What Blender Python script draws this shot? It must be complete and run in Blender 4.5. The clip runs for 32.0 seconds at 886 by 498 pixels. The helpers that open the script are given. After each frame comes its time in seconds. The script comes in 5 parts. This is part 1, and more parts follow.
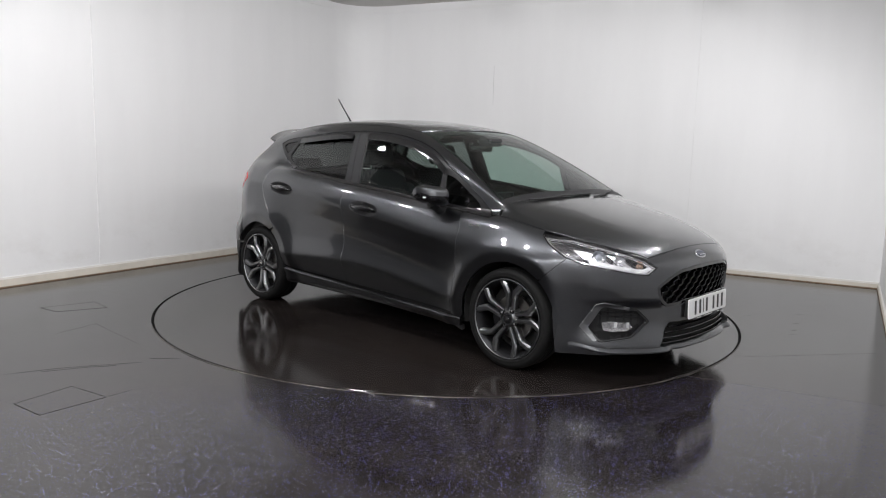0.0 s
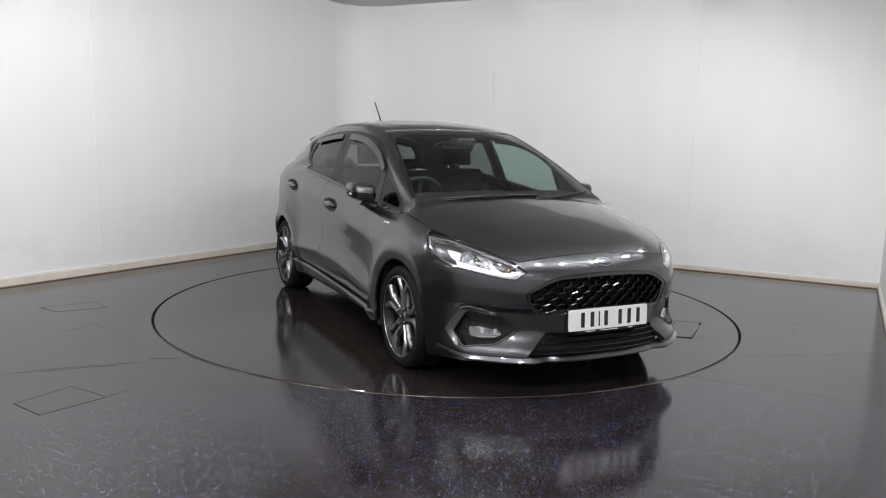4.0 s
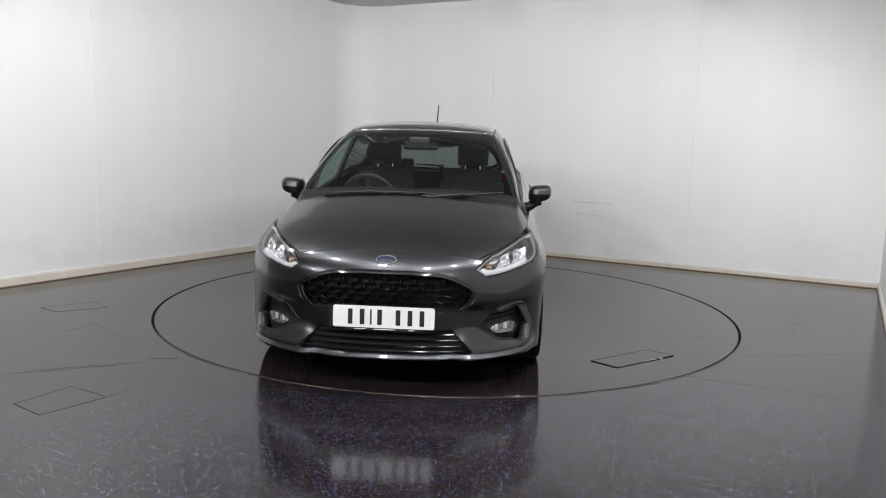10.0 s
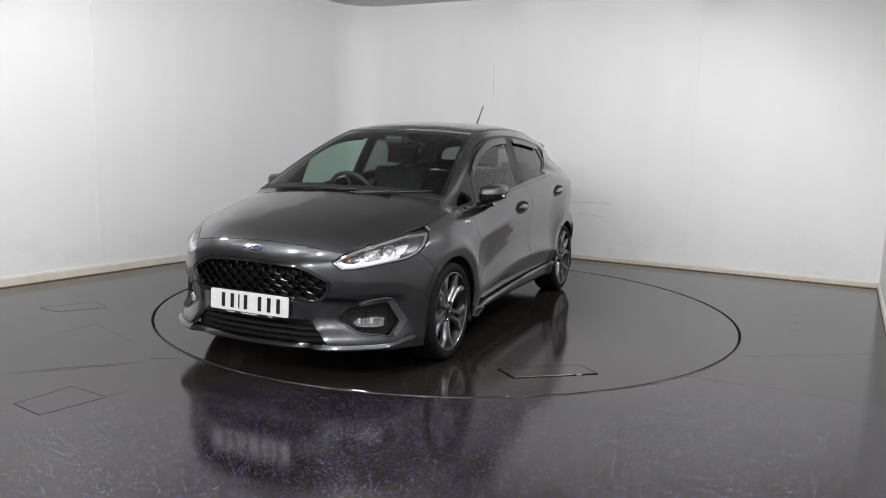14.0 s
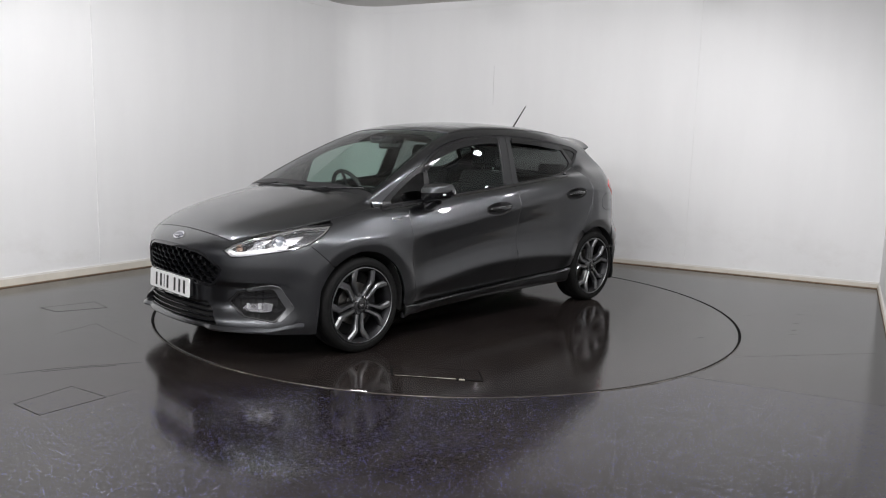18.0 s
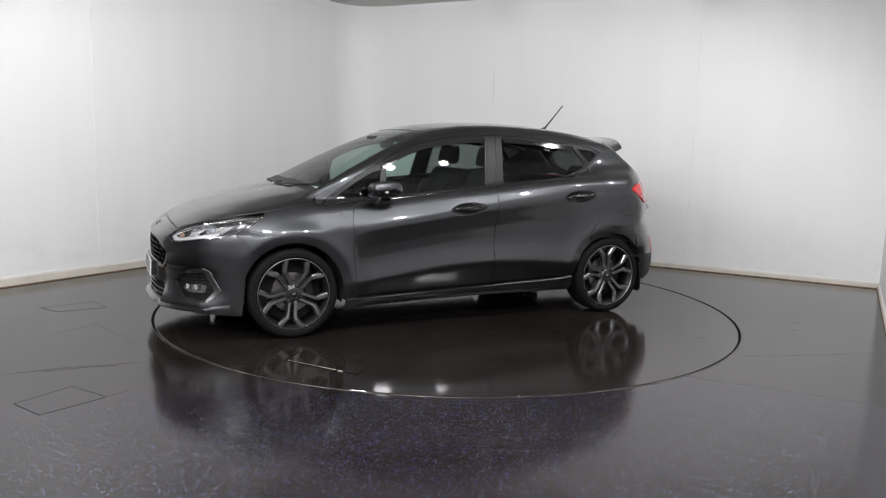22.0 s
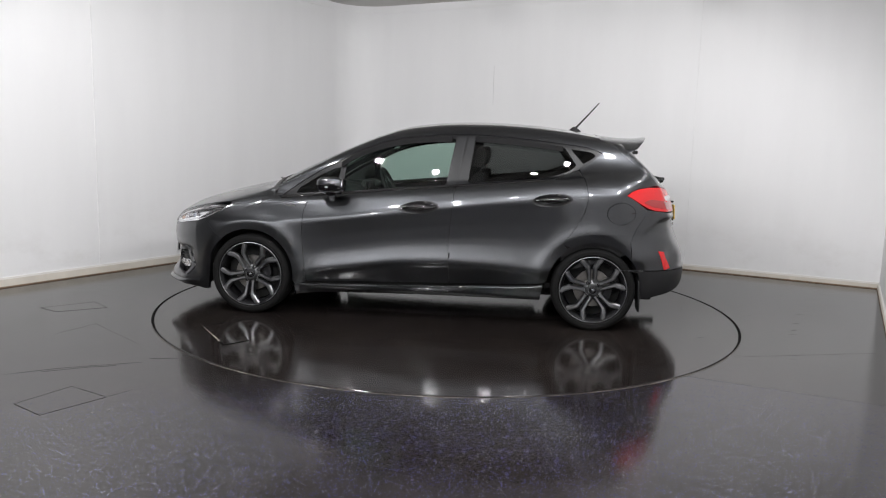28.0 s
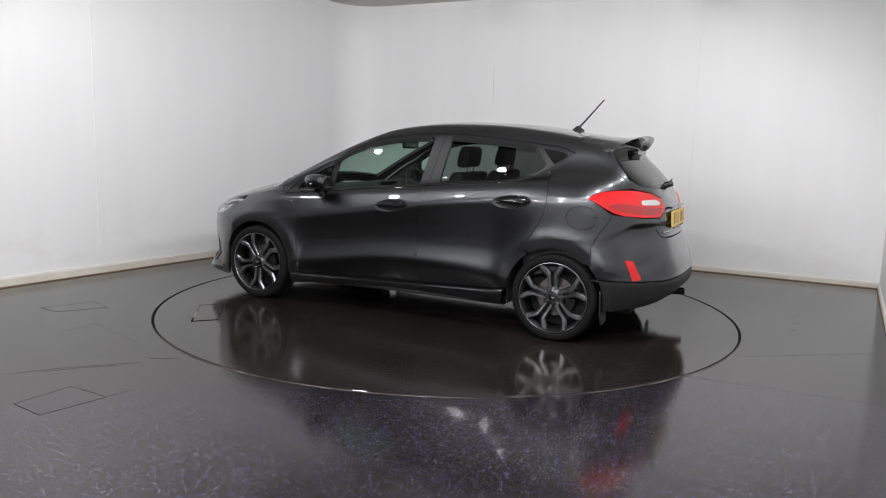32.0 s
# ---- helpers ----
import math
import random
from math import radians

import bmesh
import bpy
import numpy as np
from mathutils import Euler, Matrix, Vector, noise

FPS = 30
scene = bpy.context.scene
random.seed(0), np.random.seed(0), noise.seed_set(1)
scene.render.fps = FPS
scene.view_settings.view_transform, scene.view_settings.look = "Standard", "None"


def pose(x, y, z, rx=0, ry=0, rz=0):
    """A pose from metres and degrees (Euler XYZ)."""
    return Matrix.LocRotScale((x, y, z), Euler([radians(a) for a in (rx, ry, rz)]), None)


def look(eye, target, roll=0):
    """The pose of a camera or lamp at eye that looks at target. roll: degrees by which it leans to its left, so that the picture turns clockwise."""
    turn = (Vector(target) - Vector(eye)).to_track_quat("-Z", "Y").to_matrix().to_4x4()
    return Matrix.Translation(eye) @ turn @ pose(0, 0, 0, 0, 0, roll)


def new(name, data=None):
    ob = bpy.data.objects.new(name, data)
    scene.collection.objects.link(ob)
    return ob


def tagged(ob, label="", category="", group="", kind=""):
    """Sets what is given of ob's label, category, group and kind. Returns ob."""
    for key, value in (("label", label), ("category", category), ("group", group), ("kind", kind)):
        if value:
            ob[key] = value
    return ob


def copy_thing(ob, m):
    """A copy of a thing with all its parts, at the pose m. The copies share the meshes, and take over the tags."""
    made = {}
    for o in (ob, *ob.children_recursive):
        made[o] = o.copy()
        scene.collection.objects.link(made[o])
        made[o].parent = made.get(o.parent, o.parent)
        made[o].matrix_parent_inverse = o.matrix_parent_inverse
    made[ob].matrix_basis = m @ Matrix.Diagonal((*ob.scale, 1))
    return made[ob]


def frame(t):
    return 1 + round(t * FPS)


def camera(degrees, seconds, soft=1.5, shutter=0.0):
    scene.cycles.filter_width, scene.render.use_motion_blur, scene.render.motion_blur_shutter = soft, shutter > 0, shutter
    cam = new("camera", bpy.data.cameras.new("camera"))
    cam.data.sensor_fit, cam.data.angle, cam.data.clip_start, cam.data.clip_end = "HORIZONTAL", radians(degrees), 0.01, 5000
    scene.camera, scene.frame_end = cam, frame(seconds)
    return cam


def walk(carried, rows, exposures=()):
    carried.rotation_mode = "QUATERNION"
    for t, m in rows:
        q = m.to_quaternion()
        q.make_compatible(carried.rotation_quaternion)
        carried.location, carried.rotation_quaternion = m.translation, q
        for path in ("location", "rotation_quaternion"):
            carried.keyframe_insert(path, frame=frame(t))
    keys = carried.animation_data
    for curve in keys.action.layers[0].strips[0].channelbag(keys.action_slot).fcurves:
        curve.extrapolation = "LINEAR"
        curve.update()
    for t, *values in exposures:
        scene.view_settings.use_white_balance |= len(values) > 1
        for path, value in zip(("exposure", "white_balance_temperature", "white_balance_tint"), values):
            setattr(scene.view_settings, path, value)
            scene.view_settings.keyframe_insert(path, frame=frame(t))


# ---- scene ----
from mathutils.geometry import delaunay_2d_cdt

# camera: stands still beside the turntable
SPIN, HEAD = -5.1219, -42.064
cam = camera(61.58, 32.0, soft=1.1)
EYE = (0.0, -5.9014, 1.3007)
YAW, PITCH = radians(0.376), radians(-8.224)
AIM = (EYE[0] - 5 * math.sin(YAW) * math.cos(PITCH), EYE[1] + 5 * math.cos(YAW) * math.cos(PITCH), EYE[2] + 5 * math.sin(PITCH))
walk(cam, [(0.0, look(EYE, AIM, 1.61)), (32.0, look(EYE, AIM, 1.61))], exposures=[(0.0, 0.06), (32.0, 0.06)])

# light: a closed studio lit by ceiling spotlights, some added as fill
world = bpy.data.worlds.new("world")
scene.world = world
world.use_nodes = True
world.node_tree.nodes["Background"].inputs[0].default_value = (0.02, 0.02, 0.02, 1)
world.node_tree.nodes["Background"].inputs[1].default_value = 0.2

WALL_U = Vector((0.528, 0.849, 0)).normalized()     # along the side walls, away from the camera
WALL_V = Vector((0.891, -0.454, 0)).normalized()    # along the back wall
CORNER = Vector((-1.25, 4.02, 0))
RIGHT_CORNER = Vector((4.20, 1.243, 0))
CEIL = 2.972


def spot(u, v):
    """A place in the room: u metres towards the camera from the back wall, v metres along the back wall."""
    return CORNER - WALL_U * u + WALL_V * v


def spot_lamp(name, place, aim, radius, watts, colour=(0.992, 0.985, 0.995)):
    lamp = bpy.data.lights.new(name, "SPOT")
    lamp.shadow_soft_size, lamp.spot_size, lamp.spot_blend = radius, radians(165), 0.7
    lamp.energy, lamp.color = watts, colour
    ob = new(name, lamp)
    ob.matrix_world = look(place, aim)
    return ob


# ---- materials ----
def nodes_of(name):
    m = bpy.data.materials.new(name)
    m.use_nodes = True
    nt = m.node_tree
    return m, nt, nt.nodes["Principled BSDF"]


def link(nt, a, b):
    nt.links.new(a, b)


def ramp(nt, fac, stops):
    r = nt.nodes.new("ShaderNodeValToRGB")
    while len(r.color_ramp.elements) < len(stops):
        r.color_ramp.elements.new(0.5)
    for e, (p, c) in zip(r.color_ramp.elements, stops):
        e.position, e.color = p, (*c, 1) if len(c) == 3 else c
    link(nt, fac, r.inputs[0])
    return r.outputs[0]


def noise_tex(nt, scale, detail=4, rough=0.55, vec=None, dist=0.0):
    n = nt.nodes.new("ShaderNodeTexNoise")
    n.inputs["Scale"].default_value, n.inputs["Detail"].default_value = scale, detail
    n.inputs["Roughness"].default_value, n.inputs["Distortion"].default_value = rough, dist
    if vec is not None:
        link(nt, vec, n.inputs["Vector"])
    return n.outputs["Fac"]


def coords(nt, which="Object"):
    return nt.nodes.new("ShaderNodeTexCoord").outputs[which]


def mapped(nt, vec, scale=(1, 1, 1), rot=(0, 0, 0), loc=(0, 0, 0)):
    m = nt.nodes.new("ShaderNodeMapping")
    m.inputs["Scale"].default_value, m.inputs["Rotation"].default_value, m.inputs["Location"].default_value = scale, rot, loc
    link(nt, vec, m.inputs["Vector"])
    return m.outputs[0]


def mixc(nt, fac, a, b, mode="MIX"):
    m = nt.nodes.new("ShaderNodeMix")
    m.data_type, m.blend_type = "RGBA", mode
    for sock, val in ((m.inputs[0], fac), (m.inputs[6], a), (m.inputs[7], b)):
        if isinstance(val, (int, float)):
            sock.default_value = val
        elif isinstance(val, tuple):
            sock.default_value = (*val, 1)
        else:
            link(nt, val, sock)
    return m.outputs[2]


def maths(nt, op, a, b=0.0, c=0.0):
    m = nt.nodes.new("ShaderNodeMath")
    m.operation = op
    for i, v in enumerate((a, b, c)):
        if isinstance(v, (int, float)):
            m.inputs[i].default_value = v
        else:
            link(nt, v, m.inputs[i])
    return m.outputs[0]


def bump(nt, bsdf, height, strength=0.2, dist=0.01):
    b = nt.nodes.new("ShaderNodeBump")
    b.inputs["Strength"].default_value, b.inputs["Distance"].default_value = strength, dist
    link(nt, height, b.inputs["Height"])
    link(nt, b.outputs[0], bsdf.inputs["Normal"])


def plain(name, colour, rough=0.5, metal=0.0, vary=0.12, scale=40.0, relief=0.0, coat=0.0, spec=0.5):
    """A simple surface with a little variation in tone and gloss at two scales."""
    m, nt, b = nodes_of(name)
    v = coords(nt)
    n1, n2 = noise_tex(nt, scale, 5, vec=v), noise_tex(nt, scale * 0.12, 3, vec=v)
    f = maths(nt, "ADD", maths(nt, "MULTIPLY", n1, 0.5), maths(nt, "MULTIPLY", n2, 0.5))
    lo = tuple(c * (1 - vary) for c in colour)
    hi = tuple(min(1, c * (1 + vary)) for c in colour)
    link(nt, ramp(nt, f, [(0.3, lo), (0.7, hi)]), b.inputs["Base Color"])
    link(nt, maths(nt, "MULTIPLY_ADD", n2, 0.25 * rough, rough * 0.88), b.inputs["Roughness"])
    b.inputs["Metallic"].default_value = metal
    b.inputs["Coat Weight"].default_value = coat
    b.inputs["Coat Roughness"].default_value = 0.03
    b.inputs["Specular IOR Level"].default_value = spec
    if relief:
        bump(nt, b, n1, relief, 0.004)
    return m


def glass_mat(name, tint, rough=0.0):
    """Thin tinted glass: a sheet that passes light straight through and mirrors the room on its face."""
    m, nt, b = nodes_of(name)
    nt.nodes.remove(b)
    out = nt.nodes["Material Output"]
    tr, gl = nt.nodes.new("ShaderNodeBsdfTransparent"), nt.nodes.new("ShaderNodeBsdfGlossy")
    tr.inputs[0].default_value = (*tint, 1)
    gl.inputs["Roughness"].default_value = rough
    lw = nt.nodes.new("ShaderNodeLayerWeight")
    lw.inputs[0].default_value = 0.5
    fr = maths(nt, "MULTIPLY_ADD", maths(nt, "POWER", lw.outputs["Facing"], 5.0), 0.90, 0.045)
    mx = nt.nodes.new("ShaderNodeMixShader")
    link(nt, fr, mx.inputs[0])
    link(nt, tr.outputs[0], mx.inputs[1])
    link(nt, gl.outputs[0], mx.inputs[2])
    link(nt, mx.outputs[0], out.inputs[0])
    return m


def paint_mat():
    m, nt, b = nodes_of("grey_metallic_paint")
    v = coords(nt)
    flake = noise_tex(nt, 900, 2, vec=v)
    large = noise_tex(nt, 2.5, 3, vec=v)
    c = ramp(nt, flake, [(0.35, (0.044, 0.046, 0.050)), (0.7, (0.088, 0.091, 0.097))])
    link(nt, mixc(nt, maths(nt, "MULTIPLY", large, 0.25), c, (0.056, 0.058, 0.063)), b.inputs["Base Color"])
    b.inputs["Metallic"].default_value = 1.0
    link(nt, maths(nt, "MULTIPLY_ADD", large, 0.05, 0.27), b.inputs["Roughness"])
    b.inputs["Coat Weight"].default_value = 1.0
    b.inputs["Coat Roughness"].default_value = 0.012
    return m


def floor_mat(name, turn=False):
    """Dark polished safety vinyl with fine pale and blue flecks, scuffs and dull patches."""
    m, nt, b = nodes_of(name)
    v = coords(nt)
    big = noise_tex(nt, 0.7, 5, 0.6, v)
    mid = noise_tex(nt, 5.0, 6, 0.65, v)
    base = ramp(nt, maths(nt, "MULTIPLY_ADD", mid, 0.4, maths(nt, "MULTIPLY", big, 0.6)),
                [(0.38, (0.0095, 0.0076, 0.0074)), (0.6, (0.0215, 0.0178, 0.0168))])
    def flecks(scale, limit, seed):
        vo = nt.nodes.new("ShaderNodeTexVoronoi")
        vo.inputs["Scale"].default_value = scale
        link(nt, mapped(nt, v, loc=(seed, seed * 0.7, 0)), vo.inputs["Vector"])
        near = maths(nt, "LESS_THAN", vo.outputs["Distance"], 0.27)
        sep = nt.nodes.new("ShaderNodeSeparateColor")
        link(nt, vo.outputs["Color"], sep.inputs[0])
        return maths(nt, "MULTIPLY", near, maths(nt, "LESS_THAN", sep.outputs[0], limit))
    c = base
    if not turn:
        # only the newer sheet, in front of a seam across the room, carries flecks
        sep = nt.nodes.new("ShaderNodeSeparateXYZ")
        link(nt, v, sep.inputs[0])
        right = maths(nt, "LESS_THAN", maths(nt, "MULTIPLY_ADD", sep.outputs[0], 0.455, sep.outputs[1]), -1.105)
        fadein = nt.nodes.new("ShaderNodeMapRange")
        fadein.inputs[1].default_value, fadein.inputs[2].default_value = -1.66, -2.15
        link(nt, maths(nt, "MULTIPLY_ADD", sep.outputs[0], -0.294, sep.outputs[1]), fadein.inputs[0])
        left = fadein.outputs[0]
        on = maths(nt, "MULTIPLY", right, left)
        for scale, limit, seed, col in ((125, 0.22, 3.0, (0.15, 0.155, 0.40)), (140, 0.07, 9.0, (0.42, 0.43, 0.52)), (95, 0.16, 17.0, (0.06, 0.062, 0.19))):
            c = mixc(nt, maths(nt, "MULTIPLY", on, flecks(scale, limit, seed)), c, col)
    else:
        worn = ramp(nt, noise_tex(nt, 2.2, 7, 0.7, v), [(0.45, (0, 0, 0)), (0.72, (1, 1, 1))])
        c = mixc(nt, maths(nt, "MULTIPLY", worn, 0.55), c, (0.022, 0.017, 0.014))
    link(nt, c, b.inputs["Base Color"])
    scuff = noise_tex(nt, 3.0, 8, 0.7, mapped(nt, v, scale=(1, 3.5, 1), rot=(0, 0, 0.4)))
    r = maths(nt, "MULTIPLY_ADD", scuff, 0.13, 0.0 if turn else 0.03)
    r = maths(nt, "MULTIPLY_ADD", big, 0.06, r)
    link(nt, r, b.inputs["Roughness"])
    b.inputs["Specular IOR Level"].default_value = 0.54
    bump(nt, b, noise_tex(nt, 180, 3, vec=v), 0.05, 0.002)
    return m


def wall_mat():
    m, nt, b = nodes_of("white_painted_wall")
    v = coords(nt)
    streak = noise_tex(nt, 1.2, 5, 0.6, mapped(nt, v, scale=(2.5, 2.5, 0.35)))
    fine = noise_tex(nt, 60, 4, 0.6, v)
    smear = noise_tex(nt, 2.2, 7, 0.68, mapped(nt, v, scale=(1, 1, 1.6), loc=(4, 2, 1)))
    c = ramp(nt, streak, [(0.3, (0.80, 0.80, 0.805)), (0.7, (0.83, 0.83, 0.835))])
    # dirt rubbed on near the skirting
    sep = nt.nodes.new("ShaderNodeSeparateXYZ")
    link(nt, v, sep.inputs[0])
    low = nt.nodes.new("ShaderNodeMapRange")
    low.inputs[1].default_value, low.inputs[2].default_value, low.inputs[3].default_value, low.inputs[4].default_value = 0.05, 0.7, 1, 0
    link(nt, sep.outputs[2], low.inputs[0])
    dirt = maths(nt, "MULTIPLY", maths(nt, "MULTIPLY", low.outputs[0], ramp(nt, smear, [(0.5, (0, 0, 0)), (0.75, (1, 1, 1))])), 0.30)
    c = mixc(nt, dirt, c, (0.50, 0.47, 0.43))
    link(nt, c, b.inputs["Base Color"])
    b.inputs["Roughness"].default_value = 0.55
    bump(nt, b, fine, 0.05, 0.003)
    return m


PAINT = paint_mat()
FLOOR = floor_mat("dark_speckled_vinyl")
DISC = floor_mat("turntable_vinyl", True)
WALL = wall_mat()
SKIRTTOP = plain("white_bead_paint", (0.76, 0.74, 0.71), 0.4, vary=0.1, scale=8)
SKIRT = plain("cream_skirting_paint", (0.66, 0.62, 0.55), 0.45, vary=0.12, scale=9)
GREYWALL = plain("dark_grey_wall_paint", (0.13, 0.13, 0.135), 0.6, vary=0.15, scale=6)
CEILM = plain("ceiling_white", (0.60, 0.59, 0.57), 0.8, vary=0.1, scale=6)
GAP = plain("gap_shadow_black", (0.006, 0.006, 0.006), 0.95, spec=0.05)
BLACK = plain("black_plastic", (0.007, 0.007, 0.008), 0.45, vary=0.2, scale=60)
SATIN = plain("satin_black_trim", (0.008, 0.008, 0.009), 0.32, vary=0.15, spec=0.35)
GLOSS = plain("gloss_black_trim", (0.006, 0.006, 0.007), 0.08, vary=0.1, coat=0.5)
RUBBER = plain("tyre_rubber", (0.007, 0.007, 0.007), 0.7, vary=0.25, scale=50, relief=0.15, spec=0.14)
LINER = plain("dark_liner", (0.008, 0.008, 0.008), 0.85)
CABIN = plain("charcoal_cabin_plastic", (0.022, 0.022, 0.023), 0.6, vary=0.2, scale=80, relief=0.1)
CLOTH = plain("charcoal_seat_cloth", (0.008, 0.008, 0.009), 0.9, vary=0.25, scale=220, relief=0.08)
CHROME = plain("chrome", (0.75, 0.75, 0.76), 0.08, 1.0, vary=0.04)
RIM = plain("grey_alloy", (0.24, 0.244, 0.252), 0.30, 1.0, vary=0.1, coat=0.6)
RIMDARK = plain("dark_alloy_inner", (0.02, 0.02, 0.022), 0.4, 0.7, vary=0.15)
STEEL = plain("brushed_disc_steel", (0.22, 0.21, 0.20), 0.35, 1.0, vary=0.2)
RED = plain("red_lens", (0.60, 0.012, 0.015), 0.14, vary=0.08, coat=0.6, spec=0.3)
AMBER = plain("amber_lens", (0.34, 0.24, 0.19), 0.25, vary=0.08)
SILVER = plain("lamp_reflector_silver", (0.72, 0.72, 0.74), 0.22, 0.9, vary=0.08)
LAMPIN = plain("pale_lamp_housing", (0.72, 0.73, 0.74), 0.25, 0.4, vary=0.15)
WHITEP = plain("white_plate", (0.78, 0.78, 0.78), 0.35, vary=0.03)
YELLOWP = plain("yellow_plate", (0.80, 0.52, 0.06), 0.35, vary=0.03)
INK = plain("plate_black", (0.01, 0.01, 0.01), 0.4)
BLUE = plain("badge_blue", (0.012, 0.018, 0.05), 0.15, vary=0.05, coat=1.0)
ORANGE = plain("orange_tag", (0.45, 0.08, 0.02), 0.5)
WEAR = plain("worn_bright_edge", (0.34, 0.31, 0.27), 0.55, vary=0.4, scale=25)
HEADDARK = plain("dark_lamp_mask", (0.07, 0.07, 0.074), 0.22, 0.7, vary=0.2)
LENSG = plain("projector_lens_glass", (0.25, 0.27, 0.30), 0.05, vary=0.1, coat=1.0)
REDDARK = plain("deep_red_lens", (0.32, 0.006, 0.008), 0.15, vary=0.08, coat=1.0)
CLEAR = glass_mat("lamp_clear_cover", (0.96, 0.96, 0.97))
GLASS = glass_mat("green_tinted_glass", (0.60, 0.72, 0.67))
DARKGLASS = glass_mat("dark_privacy_glass", (0.27, 0.285, 0.28))
QUARTERGLASS = glass_mat("blacked_quarter_glass", (0.05, 0.053, 0.053))
MESHB = plain("black_grille_plastic", (0.004, 0.004, 0.005), 0.14, vary=0.1, spec=0.4)


# ---- mesh helpers ----
def part(name, bm, material, parent=None, label="", smooth=False, bevel=0.0):
    me = bpy.data.meshes.new(name)
    bmesh.ops.recalc_face_normals(bm, faces=bm.faces)
    bm.to_mesh(me)
    bm.free()
    me.materials.append(material)
    if smooth:
        for p in me.polygons:
            p.use_smooth = True
        me.set_sharp_from_angle(angle=radians(35))
    ob = new(name, me)
    if parent is not None:
        ob.parent = parent
    if label:
        tagged(ob, label)
    if bevel:
        mod = ob.modifiers.new("bevel", "BEVEL")
        mod.width, mod.segments, mod.limit_method = bevel, 2, "ANGLE"
    return ob


def box(bm, x0, x1, y0, y1, z0, z1, m=None):
    vs = [bm.verts.new((x, y, z)) for x in (x0, x1) for y in (y0, y1) for z in (z0, z1)]
    for q in ((0, 1, 3, 2), (4, 6, 7, 5), (0, 4, 5, 1), (2, 3, 7, 6), (0, 2, 6, 4), (1, 5, 7, 3)):
        bm.faces.new([vs[i] for i in q])
    if m is not None:
        bmesh.ops.transform(bm, matrix=m, verts=vs)
    return vs


def prism(bm, outline, z0, z1, m=None):
    lo = [bm.verts.new((x, y, z0)) for x, y in outline]
    hi = [bm.verts.new((x, y, z1)) for x, y in outline]
    n = len(outline)
    bm.faces.new(lo[::-1])
    bm.faces.new(hi)
    for i in range(n):
        bm.faces.new((lo[i], lo[(i + 1) % n], hi[(i + 1) % n], hi[i]))
    if m is not None:
        bmesh.ops.transform(bm, matrix=m, verts=lo + hi)


def lathe(bm, profile, seg=48, m=None, closed=False):
    """Turn a profile of (radius, height) about z."""
    rings = []
    for r, z in profile:
        rings.append([bm.verts.new((r * math.cos(a), r * math.sin(a), z)) for a in np.linspace(0, 2 * math.pi, seg, endpoint=False)])
    pairs = list(zip(rings, rings[1:])) + ([(rings[-1], rings[0])] if closed else [])
    for a, b in pairs:
        for i in range(seg):
            j = (i + 1) % seg
            bm.faces.new((a[i], a[j], b[j], b[i]))
    if not closed:
        for ring, flip in ((rings[0], True), (rings[-1], False)):
            bm.faces.new(ring[::-1] if flip else ring)
    if m is not None:
        bmesh.ops.transform(bm, matrix=m, verts=[v for r in rings for v in r])


def tube(bm, pts, radius, seg=8, flat=1.0):
    """A round rod along points; radius a number or one per point."""
    pts = [Vector(p) for p in pts]
    rad = radius if isinstance(radius, (list, tuple)) else [radius] * len(pts)
    rings, up = [], None
    for i, p in enumerate(pts):
        d = (pts[min(i + 1, len(pts) - 1)] - pts[max(i - 1, 0)]).normalized()
        ref = Vector((0, 0, 1)) if abs(d.z) < 0.9 else Vector((1, 0, 0))
        if up is not None:
            ref = up
        s = d.cross(ref).normalized()
        up = s.cross(d).normalized()
        rings.append([bm.verts.new(p + (s * math.cos(a) + up * math.sin(a) * flat) * rad[i]) for a in np.linspace(0, 2 * math.pi, seg, endpoint=False)])
    for a, b in zip(rings, rings[1:]):
        for i in range(seg):
            j = (i + 1) % seg
            bm.faces.new((a[i], a[j], b[j], b[i]))
    bm.faces.new(rings[0][::-1])
    bm.faces.new(rings[-1])


def thing(name, label, category, group="", kind=""):
    return tagged(new(name), label, category, group, kind)

RINGM, _nt, _b = nodes_of("worn_disc_edge")
_v = coords(_nt)
link(_nt, ramp(_nt, noise_tex(_nt, 3.0, 6, 0.7, _v), [(0.42, (0.02, 0.017, 0.015)), (0.56, (0.08, 0.068, 0.058)), (0.68, (0.26, 0.24, 0.21))]), _b.inputs["Base Color"])
_b.inputs["Roughness"].default_value = 0.4

# ---- the studio ----
def room_outline(inset=0.0):
    """Plan of the room, anticlockwise from behind the camera; the back corner is rounded."""
    depth_l, depth_r = 12.4, 8.7
    u, v = WALL_U, WALL_V
    c, rc = CORNER + (v - u) * inset, RIGHT_CORNER - (v + u) * inset
    ur = Vector((0.468, 0.884, 0))
    pts = [rc - ur * depth_r, rc]
    r = 0.42
    cen = c + v * r - u * r
    for k in range(0, 13):
        a = math.pi / 2 * k / 12
        pts.append(cen + u * r * math.cos(a) - v * r * math.sin(a))
    pts.append(c - u * depth_l)
    return pts


